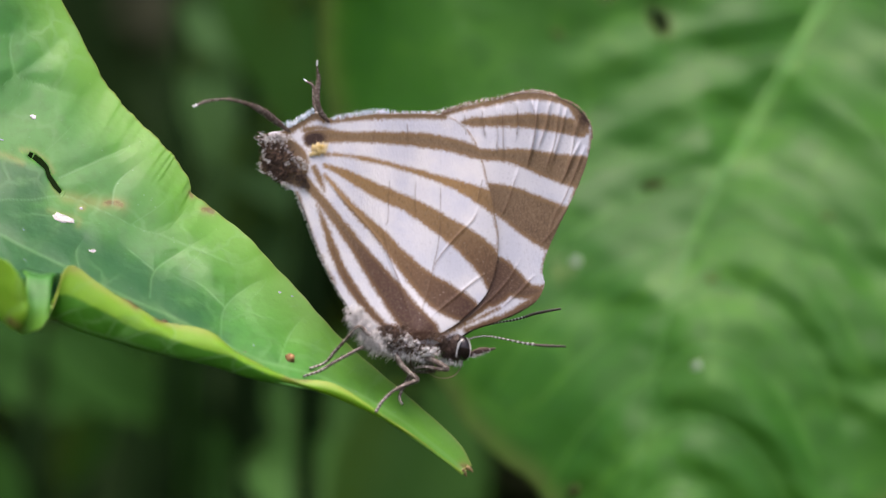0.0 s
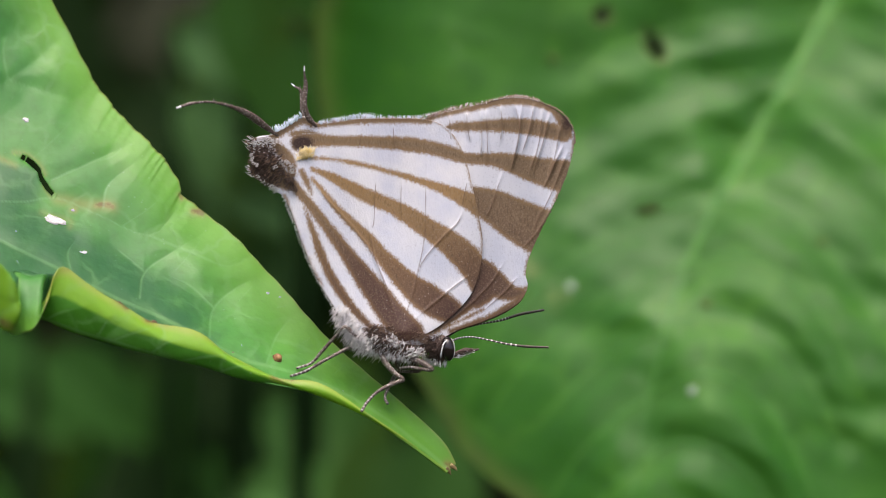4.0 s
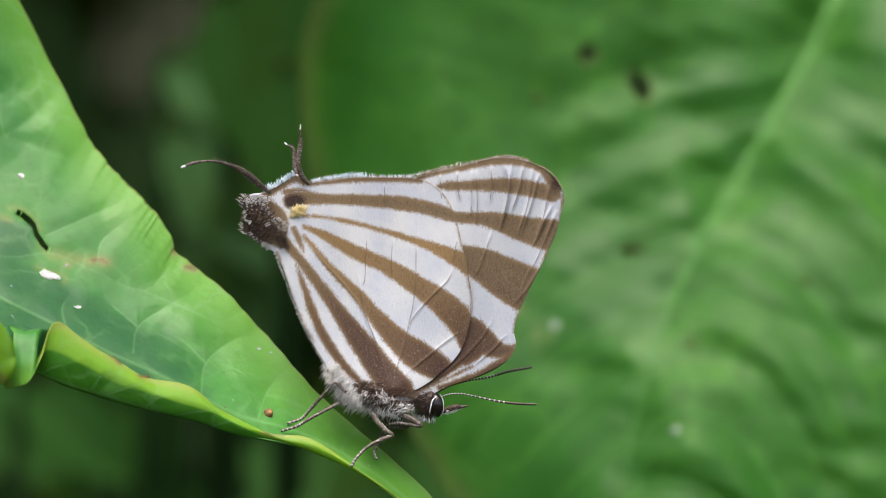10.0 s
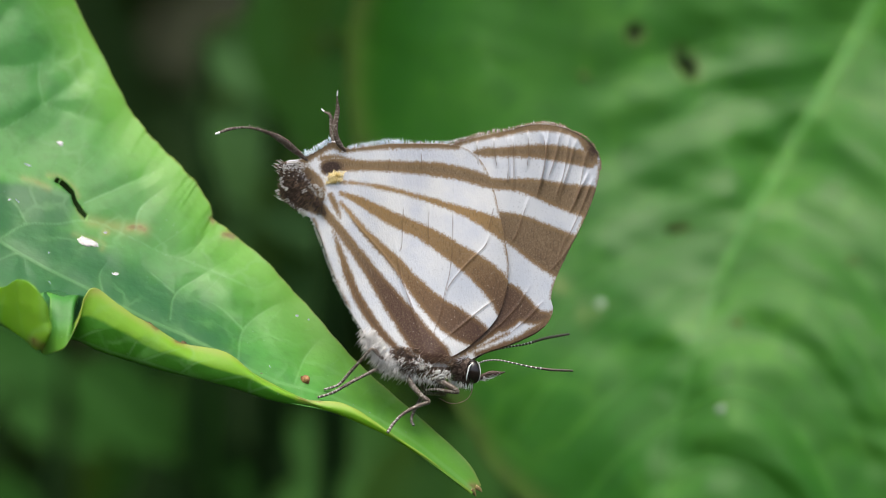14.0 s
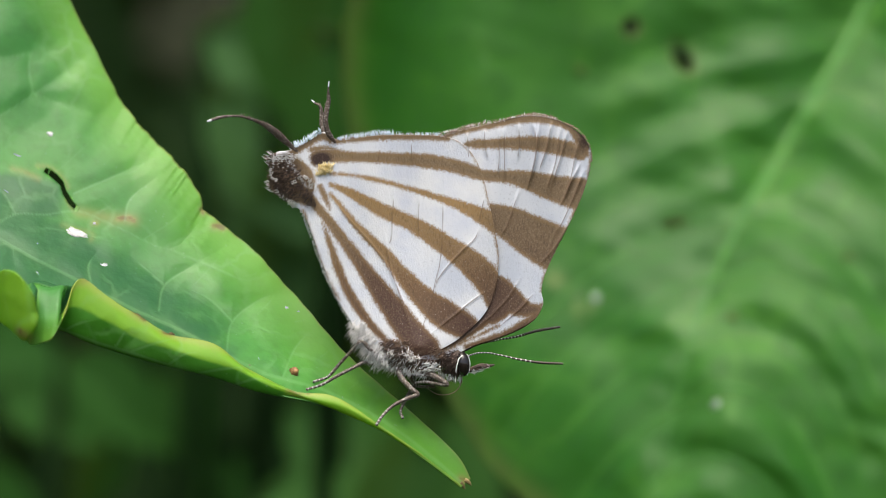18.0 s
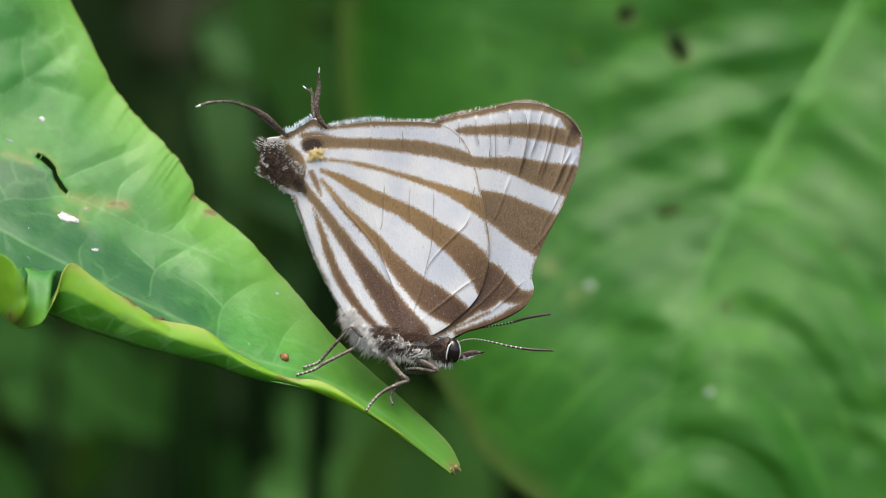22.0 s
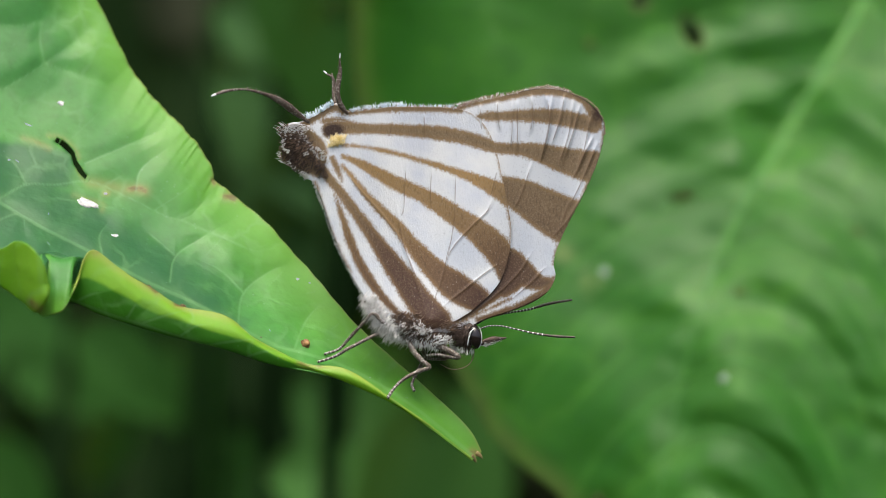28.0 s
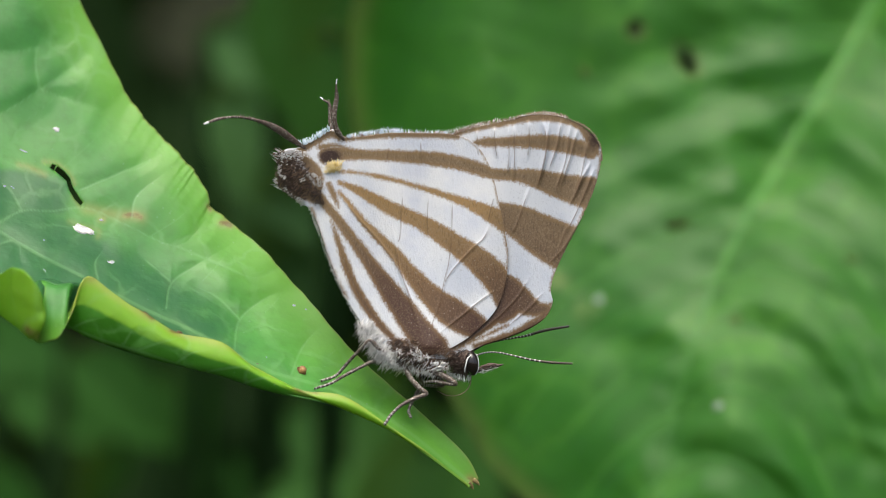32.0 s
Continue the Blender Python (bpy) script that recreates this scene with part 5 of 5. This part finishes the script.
def undergrowth():
    rng = random.Random(77)
    shapes = [far_leaf_mesh("shape", 0.09, 0.045, 0.25, 100 + k, 8, 4) for k in range(3)]
    verts, faces, vein, margin = [], [], [], []
    raw = []
    for mesh in shapes:
        a = np.array([0.0] * len(mesh.vertices))
        b = a.copy()
        mesh.attributes["vein"].data.foreach_get("value", a)
        mesh.attributes["margin"].data.foreach_get("value", b)
        raw.append((np.array([v.co[:] for v in mesh.vertices]), [tuple(p.vertices) for p in mesh.polygons], a, b))
    count = 0
    for k in range(11500):
        if k < 8000:  # the thicket
            x = rng.gauss(0, 0.55)
            edge = 0.55 + 0.10 * noise.noise(Vector((x * 3, 0, 8))) + 0.12 * x * x
            p = Vector((x, rng.uniform(edge, edge + 0.8), rng.uniform(0.0, 1.25 + 0.35 * noise.noise(Vector((x * 2, 4, 1))))))
        else:  # unseen twigs added overhead to keep light off the thicket
            x = rng.gauss(0.25, 0.6)
            p = Vector((x, rng.uniform(0.27, 1.1), 0.9 + 0.12 * noise.noise(Vector((x * 2, 0, 0))) + rng.uniform(0, 0.35)))
        co, fs, a, b = raw[rng.randrange(3)]
        m = Matrix.Translation(p) @ pose(0, 0, 0, rng.uniform(-40, 60), rng.uniform(-20, 70), rng.uniform(0, 360)) @ Matrix.Scale(rng.uniform(0.3, 0.9), 4)
        m = np.array(m)
        verts.append(co @ m[:3, :3].T + m[:3, 3])
        faces += [tuple(i + count for i in f) for f in fs]
        vein.append(a)
        margin.append(b)
        count += len(co)
    ob = put("undergrowth", np.vstack(verts), faces, DEEP_SHADE, None, values={"vein": np.concatenate(vein), "margin": np.concatenate(margin)})
    for mesh in shapes:
        bpy.data.meshes.remove(mesh)
    return tagged(ob, "dense undergrowth coloured dark for deep shade, with added twigs overhead", "undergrowth", kind="stuff")


undergrowth()


def ground():
    n = 90
    verts, faces = [], []
    for i in range(n + 1):
        for j in range(n + 1):
            x, y = (i / n * 2 - 1), (j / n * 2 - 1)
            x, y = x * abs(x) ** 2 * 60, y * abs(y) ** 2 * 60
            # added bank, closes the gaps where bright sky would show
            rise = min(max((y - 1.25) / 1.6, 0), 1)
            verts.append((x, y, 0.02 * noise.noise(Vector((x * 3, y * 3, 0))) - 0.012 + 2.3 * rise * rise * (3 - 2 * rise) + 0.15 * rise * noise.noise(Vector((x, y, 3)))))
    for i in range(n):
        for j in range(n):
            a = i * (n + 1) + j
            faces.append((a, a + n + 1, a + n + 2, a + 1))
    tagged(put("ground", verts, faces, SOIL), "near-black soil that rises to an added bank behind the plants", "ground", kind="structure")


ground()


def stalk(foot, controls, radius, label):
    line = spline([foot] + [tuple(place(*c)) for c in controls], 40)
    v, f, _ = tube(line, np.linspace(radius * 1.5, radius, 41), 10)
    ob = tagged(new("plant"), label, "plant")
    ob.matrix_basis = Matrix.Translation(foot)
    put("stem", v, f, STEM, ob, "", foot)
    return ob


stalk((-0.055, 0.215, -0.005), [(-700, 2500, 12), (-690, 262, 10.5), (-740, -300, 12)], 0.0011, "upright green stem that carries the leaf")
stalk((0.075, 0.29, -0.005), [(2200, 2500, 76), (2110, -555, 75), (2150, -900, 78)], 0.0018, "upright green stem that carries the broad leaf")


# ---- the gnat that flies past ----
GNAT_HOME = place(1900, 300, 30)


def gnat_fly():
    ob = tagged(new("gnat"), "tiny reddish brown gnat flying past with spread wings", "gnat")
    ob.matrix_basis = Matrix.Translation(GNAT_HOME)
    c = (1900, 300, 30)
    blob("body", c, (9, 5, 5), GNAT_BODY, ob, GNAT_HOME, "", 25, 0.1, 14)
    blob("head", (1892, 296, 30), (4, 4, 4), GNAT_BODY, ob, GNAT_HOME, "", 0, 0.1, 12)
    for sx, sz, lean in ((6, -9, 60), (-5, -9, 120)):
        blob("wing", (1900 + sx, 300 + sz, 30), (10, 0.6, 3.6), GNAT_WING, ob, GNAT_HOME, "clear wing", -lean, 0, 12)
    for k, (du, dv) in enumerate(((-12, 10), (-3, 13), (7, 12), (13, 8), (-10, 3), (12, -1))):
        limb("leg", [(1900, 303, 30), (1900 + du * 0.6, 300 + dv * 0.5, 30), (1900 + du, 300 + dv, 30)], GNAT_BODY, ob, GNAT_HOME, (0.9, 0.7, 0.5), "", 6, 5)
    return ob


gnat = gnat_fly()


# ---- what moves ----
# the leaf sways on its stalk and carries the butterfly: seconds; shift x, y, z in mm; pitch, yaw, roll in degrees
SWAY = [
    (0, 0.738, -4.585, -0.917, -0.582, 0.78, 0.028), (0.1, 0.649, -4.653, -1.247, -0.585, 0.766, 0.061),
    (0.2, 0.612, -4.721, -1.819, -0.588, 0.751, 0.128), (0.3, 0.699, -4.789, -1.373, -0.592, 0.736, 0.053),
    (0.4, 0.641, -4.857, -0.691, -0.595, 0.722, -0.056), (0.5, 0.754, -4.926, -0.343, -0.599, 0.707, -0.117),
    (0.6, 0.693, -4.888, -0.725, -0.562, 0.727, -0.017), (0.7, 0.659, -4.851, -1.118, -0.526, 0.747, 0.086),
    (0.8, 0.804, -4.813, -0.902, -0.489, 0.767, 0.103), (0.9, 0.8, -4.776, -1.267, -0.453, 0.787, 0.201),
    (1, 0.767, -4.738, -2.292, -0.416, 0.807, 0.392), (1.1, 0.637, -4.614, -2.161, -0.353, 0.759, 0.363),
    (1.2, 0.414, -4.49, -0.937, -0.29, 0.711, 0.18), (1.3, 0.192, -4.365, 0.259, -0.227, 0.662, 0.002),
    (1.4, 0.109, -4.241, 0.139, -0.164, 0.614, 0.007), (1.5, 0.28, -4.116, -0.855, -0.101, 0.566, 0.135),
    (1.6, 0.335, -3.829, -1.572, -0.137, 0.583, 0.216), (1.7, 0.398, -3.541, -1.049, -0.173, 0.601, 0.123),
    (1.8, 0.316, -3.253, -0.198, -0.21, 0.619, -0.016), (1.9, 0.115, -2.965, 0.54, -0.246, 0.637, -0.14),
    (2, 0.197, -2.677, 0.778, -0.282, 0.655, -0.193), (2.1, 0.122, -2.973, 0.228, -0.298, 0.659, -0.062),
    (2.2, 0.099, -3.27, -0.228, -0.314, 0.662, 0.055), (2.3, 0.109, -3.567, -0.244, -0.33, 0.666, 0.111),
    (2.4, 0.031, -3.863, -0.257, -0.346, 0.67, 0.167), (2.5, 0.054, -4.16, -0.269, -0.362, 0.674, 0.222),
    (2.6, -0.147, -4.334, -0.479, -0.334, 0.594, 0.233), (2.7, -0.009, -4.507, -0.253, -0.306, 0.514, 0.182),
    (2.8, 0.041, -4.681, 0.032, -0.278, 0.434, 0.123), (2.9, 0.146, -4.855, -0.034, -0.25, 0.354, 0.114),
    (3, 0.341, -5.029, -0.796, -0.223, 0.274, 0.201), (3.1, 0.427, -4.271, -1.766, -0.154, 0.383, 0.286),
    (3.2, 0.414, -3.513, -1.358, -0.086, 0.492, 0.177), (3.3, 0.318, -2.755, -0.209, -0.018, 0.601, -0.035),
    (3.4, 0.221, -1.997, 1.098, 0.05, 0.71, -0.27), (3.5, 0.297, -1.24, 1.242, 0.119, 0.819, -0.341),
    (3.6, 0.295, -1.2, -0.071, 0.115, 0.796, -0.093), (3.7, 0.357, -1.161, -1.278, 0.111, 0.773, 0.141),
    (3.8, 0.457, -1.122, -1.09, 0.107, 0.75, 0.18), (3.9, 0.414, -1.083, -0.038, 0.104, 0.727, 0.097), (4, 0.256, -1.043, 0.294, 0.1, 0.704, 0.115),
    (4.5, 0.408, -2.181, -0.631, -0.037, 0.635, 0.144), (6.5, 0.419, -0.691, -0.073, 0.009, 0.737, 0.012),
    (6.8, 0.399, -0.243, -0.612, 0.226, 0.765, 0.082), (7, 0.369, 0.056, -0.554, 0.371, 0.784, 0.129),
    (7.2, 0.528, 0.181, -0.639, 0.325, 0.634, 0.143), (7.5, 0.215, 0.369, -0.674, 0.256, 0.409, 0.165),
    (7.8, -0.051, 1.125, -0.395, 0.179, 0.369, 0.128), (8, 0.017, 1.629, -0.3, 0.127, 0.343, 0.102), (8.2, 0.121, 1.367, -0.261, 0.061, 0.301, 0.069),
    (8.5, 0.157, 0.975, -0.583, -0.037, 0.238, 0.019), (8.8, 0.319, 1.377, -0.9, 0.215, 0.377, 0.139), (9, 0.368, 1.645, -0.927, 0.383, 0.469, 0.218),
    (9.2, 0.312, 1.664, -0.796, 0.278, 0.587, 0.178), (9.5, 0.42, 1.691, -0.273, 0.121, 0.765, 0.118),
    (9.8, 0.337, 1.646, -0.769, 0.085, 0.809, 0.196), (10, 0.561, 1.616, -0.733, 0.061, 0.838, 0.248),
    (10.2, 0.786, 1.374, -0.196, -0.03, 0.812, 0.208), (10.5, 0.733, 1.01, -0.44, -0.167, 0.774, 0.147),
    (10.8, 1.034, 0.582, -0.348, -0.202, 1.167, 0.083), (11, 0.802, 0.297, 0.055, -0.226, 1.428, 0.04),
    (11.2, 0.597, -0.091, 0.098, -0.293, 1.447, 0.111), (11.5, 0.898, -0.673, -0.052, -0.393, 1.474, 0.216),
    (11.8, 0.437, -0.511, 0.35, -0.434, 1.276, 0.104), (12, 0.641, -0.402, 0.014, -0.461, 1.144, 0.029),
    (12.2, 0.19, -0.238, 0.027, -0.6, 0.946, 0.018), (12.5, 0.324, 0.008, 0.002, -0.807, 0.648, 0.001),
    (12.8, 0.382, 0.586, 0.141, -0.658, 0.495, -0.013), (13, 0.281, 0.971, -0.24, -0.56, 0.393, -0.022),
    (13.2, 0.031, 1.134, -0.047, -0.587, 0.295, -0.021), (13.5, 0.079, 1.38, -0.133, -0.628, 0.148, -0.02),
    (13.8, -0.065, 1.438, -0.254, -0.445, 0.182, -0.036), (14, 0.091, 1.477, -0.124, -0.324, 0.204, -0.047),
    (14.2, 0.285, 1.344, -0.368, -0.277, 0.182, 0.001), (14.5, 0.133, 1.144, -0.323, -0.206, 0.15, 0.074),
    (16.5, -0.23, 1.321, -0.048, -0.464, -0.33, -0.118), (16.8, -0.284, 1.195, 0.014, -0.404, -0.349, -0.099),
    (17, -0.255, 1.11, -0.093, -0.365, -0.362, -0.086), (17.2, -0.229, 0.929, 0.022, -0.348, -0.345, -0.086),
    (17.5, -0.186, 0.657, -0.195, -0.322, -0.318, -0.088), (17.8, -0.235, 0.599, -0.077, -0.364, -0.272, -0.061),
    (18, -0.217, 0.561, -0.036, -0.392, -0.241, -0.043), (18.2, -0.231, 0.695, -0.031, -0.465, -0.284, -0.054),
    (18.5, -0.204, 0.898, 0.008, -0.574, -0.348, -0.072), (18.8, -0.164, 0.81, -0.091, -0.495, -0.385, -0.032),
    (19, -0.201, 0.752, -0.02, -0.443, -0.41, -0.005), (19.2, -0.051, 0.532, 0.197, -0.398, -0.324, 0.004),
    (19.5, -0.005, 0.202, -0.005, -0.331, -0.196, 0.016), (19.8, -0.412, 0.515, -0.334, -0.479, -0.297, -0.069),
    (20, -0.238, 0.724, 0.226, -0.577, -0.364, -0.126), (20.2, -0.337, 0.419, 0.028, -0.701, -0.465, -0.168),
    (20.5, -0.302, -0.038, 0.217, -0.887, -0.616, -0.231), (20.8, -0.693, 0.029, 0.394, -0.897, -0.849, -0.222),
    (21, -0.534, 0.074, 0.32, -0.903, -1.005, -0.216), (21.2, -0.573, 0.458, 0.185, -0.75, -0.861, -0.158),
    (21.5, -0.443, 1.034, 0.168, -0.519, -0.644, -0.072), (21.8, -0.527, 0.769, 0.025, -0.546, -0.608, -0.109),
    (22, -0.389, 0.592, -0.006, -0.563, -0.584, -0.134), (22.2, -0.44, 0.5, -0.043, -0.467, -0.625, -0.09),
    (22.5, -0.394, 0.361, 0.027, -0.324, -0.685, -0.025), (22.8, -0.33, 0.518, 0.066, -0.241, -0.523, -0.037),
    (23, -0.304, 0.623, 0.004, -0.187, -0.415, -0.045), (23.2, -0.299, 0.634, -0.087, -0.22, -0.445, -0.059),
    (23.5, -0.322, 0.65, 0.043, -0.27, -0.489, -0.081), (23.8, -0.216, 0.054, 0.065, -0.37, -0.37, -0.076),
    (24, -0.169, -0.343, 0.287, -0.436, -0.29, -0.072), (24.2, -0.267, -0.374, 0.124, -0.425, -0.228, -0.064),
    (24.5, -0.131, -0.42, 0.228, -0.409, -0.136, -0.051), (26.5, -0.053, -0.177, -0.103, 0.067, 0.041, 0.109),
    (26.8, -0.041, -0.02, -0.225, 0.03, 0.022, 0.069), (27, 0.026, 0.085, -0.119, 0.005, 0.009, 0.043),
    (27.2, -0.082, 0.133, -0.311, -0.023, -0.105, 0.025), (27.4, -0.126, 0.181, 0.009, -0.051, -0.219, 0.008),
    (27.5, -0.12, 0.206, -0.045, -0.066, -0.276, -0), (27.6, -0.227, 0.164, 0.097, -0.052, -0.22, -0),
    (27.8, -0.355, 0.082, 0.252, -0.026, -0.11, -0), (28, 0, -0, 0, 0, 0, 0), (28.2, 0.051, -0.356, 0.057, -0.035, 0.011, -0.001),
    (28.5, 0.013, -0.889, 0.121, -0.087, 0.027, -0.003), (28.8, 0.063, -0.087, -0.149, 0.174, 0.147, 0.022),
    (29, 0.108, 0.448, -0.128, 0.348, 0.227, 0.038), (29.2, -0.003, 0.238, 0.1, 0.41, 0.144, 0.003),
    (29.5, -0.008, -0.078, -0.227, 0.504, 0.02, -0.05), (29.8, 0.094, -0.269, -0.056, 0.537, 0.25, -0.029),
    (30, 0.143, -0.396, -0.291, 0.559, 0.403, -0.014), (30.2, 0.269, -0.431, -0.512, 0.545, 0.26, -0.014),
    (30.4, 0.059, -0.467, -0.272, 0.531, 0.117, -0.013), (30.5, 0.041, -0.484, -0.282, 0.523, 0.045, -0.012),
    (30.6, 0.175, -0.481, -0.15, 0.409, 0.002, -0.037), (30.8, -0.041, -0.475, -0.208, 0.18, -0.085, -0.085),
    (31, -0.132, -0.468, 0.09, -0.05, -0.172, -0.134), (31.2, 0.004, -0.593, 0.2, -0.104, -0.091, -0.125),
    (31.5, 0.01, -0.78, 0.181, -0.186, 0.03, -0.111), (31.8, 0.09, -0.615, 0.12, -0.064, 0.066, -0.107),
    (32, 0.098, -0.506, 0.061, 0.017, 0.09, -0.105),
]
# tails twitch: seconds; long tail yaw, long tail roll, upper tail roll, in degrees
TWITCH = [
    (0, 3.37, -0.78, -2.94), (0.5, 3.82, 2.4, -2.94), (1, 2.2, -0.04, -2.94), (1.5, -1.38, 1.04, -2.94), (2, -0.05, 2.32, -3),
    (2.5, -8.6, -0.33, -1.23), (3, 0.54, 3.38, -2.44), (3.5, 2.74, 1.75, -0.95), (4, -4.71, 1.46, -3.44), (4.5, -0.13, 1.77, -3.05),
    (6.5, 1.25, 2.16, -0.63), (7, 1.98, 1.99, -0.45), (7.5, 3.71, 1.03, 0.68), (8, 7.42, 1.23, 0.05), (8.5, 12.75, 2.68, 0.57), (9, 7.88, 0.44, 0.32),
    (9.5, 7.55, 0.72, 0.03), (10, 7.33, 0.02, -0.34), (10.5, 6.63, 0.98, 0.54), (11, 7.88, 0.56, 0.53), (11.5, 4.82, 0.08, 1.23),
    (12, 5.76, 0.11, 1.65), (12.5, 6.47, 0.43, 0.87), (13, 3.83, 0.46, 0.6), (13.5, 9.64, 0.4, 1.47), (14, 5.79, -0.26, 0.14),
    (14.5, 5.64, -0.19, -0.36), (16.5, 8.69, 2.19, 1.34), (17, 6.71, 1.41, 0.91), (17.5, 9.87, 2.4, 1.1), (18, 7.72, 1.54, 1.46),
    (18.5, 8, 1.34, 1.96), (19, 6.38, 1.34, 1.92), (19.5, 4.94, 0.47, 1.79), (20, 7.76, 2, 1.53), (20.5, 6.39, 1.61, 2.45), (21, 5.51, 2.23, 0.76),
    (21.5, 4.61, 1.82, 0.3), (22, 5.85, 1.68, 0.32), (22.5, 3.29, 0.44, 0.11), (23, 4.52, 1.1, 0.62), (23.5, 5.66, 1.26, 0.08),
    (24, 5.21, 1.36, 0.75), (24.5, 3.54, 1.4, 0.8), (26.5, 1.91, -0.44, 0.82), (27, 2.68, 0.39, 0.01), (27.5, 2.14, 0.1, 0.58), (28, 0, 0, 0),
    (28.5, 0.47, -0.36, 0.91), (29, 1.41, -1.32, 0.79), (29.5, 1.45, -1.13, 0.56), (30, -0.14, -1.75, 0.34), (30.5, 0.06, -1.39, 0.58),
    (31, -2.62, -1.74, 0.81), (31.5, -2.42, -0.85, 0.81), (32, -4.02, -1.04, 0.09),
]
# the proboscis curls under the head and out again: seconds, roll in degrees
UNCURL = [
    (0, 10), (0.9, 0), (1.2, 50), (1.9, 30), (2.2, 0), (2.6, 5), (2.8, 60), (4.5, 65), (6.5, 65), (10.5, 62), (11.5, 55), (12.3, 20), (13, 10),
    (13.8, 0), (14.5, 5), (16.5, 0), (17.9, 0), (18.3, 45), (18.7, 65), (26.5, 60), (27.3, 15), (28, 0), (32, 0),
]
# the gnat: seconds, then u, v, depth
GNAT_WAY = [
    (0, 1954, 334, 29.71), (19, 1916, 255, 29.87), (19.4, 1580, 292, 5.9), (19.5, 1248, 325, -2.06), (19.6, 1076, 346, -3.04),
    (19.7, 1050, 331, -3.04), (19.8, 1055, 314, 2.95), (19.9, 1046, 332, -2.04), (20, 1029, 353, -3.03), (20.1, 969, 416, -3.52),
    (20.2, 862, 481, -4), (20.3, 820, 568, -3.98), (20.4, 793, 638, -3.97), (20.5, 894, 632, -3.98), (20.6, 877, 656, -3.98), (20.7, 806, 592, -4.48),
    (20.8, 724, 587, -4.98), (20.9, 546, 604, -4.46), (21, 509, 556, -3.96), (21.1, 511, 605, -4.46), (21.2, 550, 569, -3.96),
    (21.3, 574, 553, -3.97), (21.4, 566, 592, -3.96), (21.5, 794, 693, -5.97), (21.6, 1022, 933, -7.96), (22, 1126, 1225, -7.95),
    (32, 1110, 1200, -7.85),
]
PIVOT = Vector((0, FOCUS, HIGH))


def swayed(base):
    rows = []
    for t, x, y, z, p, w, r in SWAY:
        m = turn(p, w, r)
        rows.append((t, Matrix.Translation(m @ (Vector(base) - PIVOT) + PIVOT + Vector((x, y, z)) * 0.001) @ m.to_4x4()))
    return rows


def motions():
    walk(butterfly, swayed(BUTTERFLY_BASE))
    walk(leaf, swayed(LEAF_BASE))
    walk(crumb, swayed(CRUMB_BASE))
    root = Matrix.Translation(long_tail.location)
    walk(long_tail, [(t, root @ turn(0, a, b).to_4x4()) for t, a, b, c in TWITCH])
    root = Matrix.Translation(upper_tail.location)
    walk(upper_tail, [(t, root @ turn(0, 0, c).to_4x4()) for t, a, b, c in TWITCH])
    root = Matrix.Translation(proboscis.location)
    walk(proboscis, [(t, root @ turn(0, 0, a).to_4x4()) for t, a in UNCURL])
    walk(gnat, [(t, Matrix.Translation(place(u, v, d))) for t, u, v, d in GNAT_WAY])


motions()
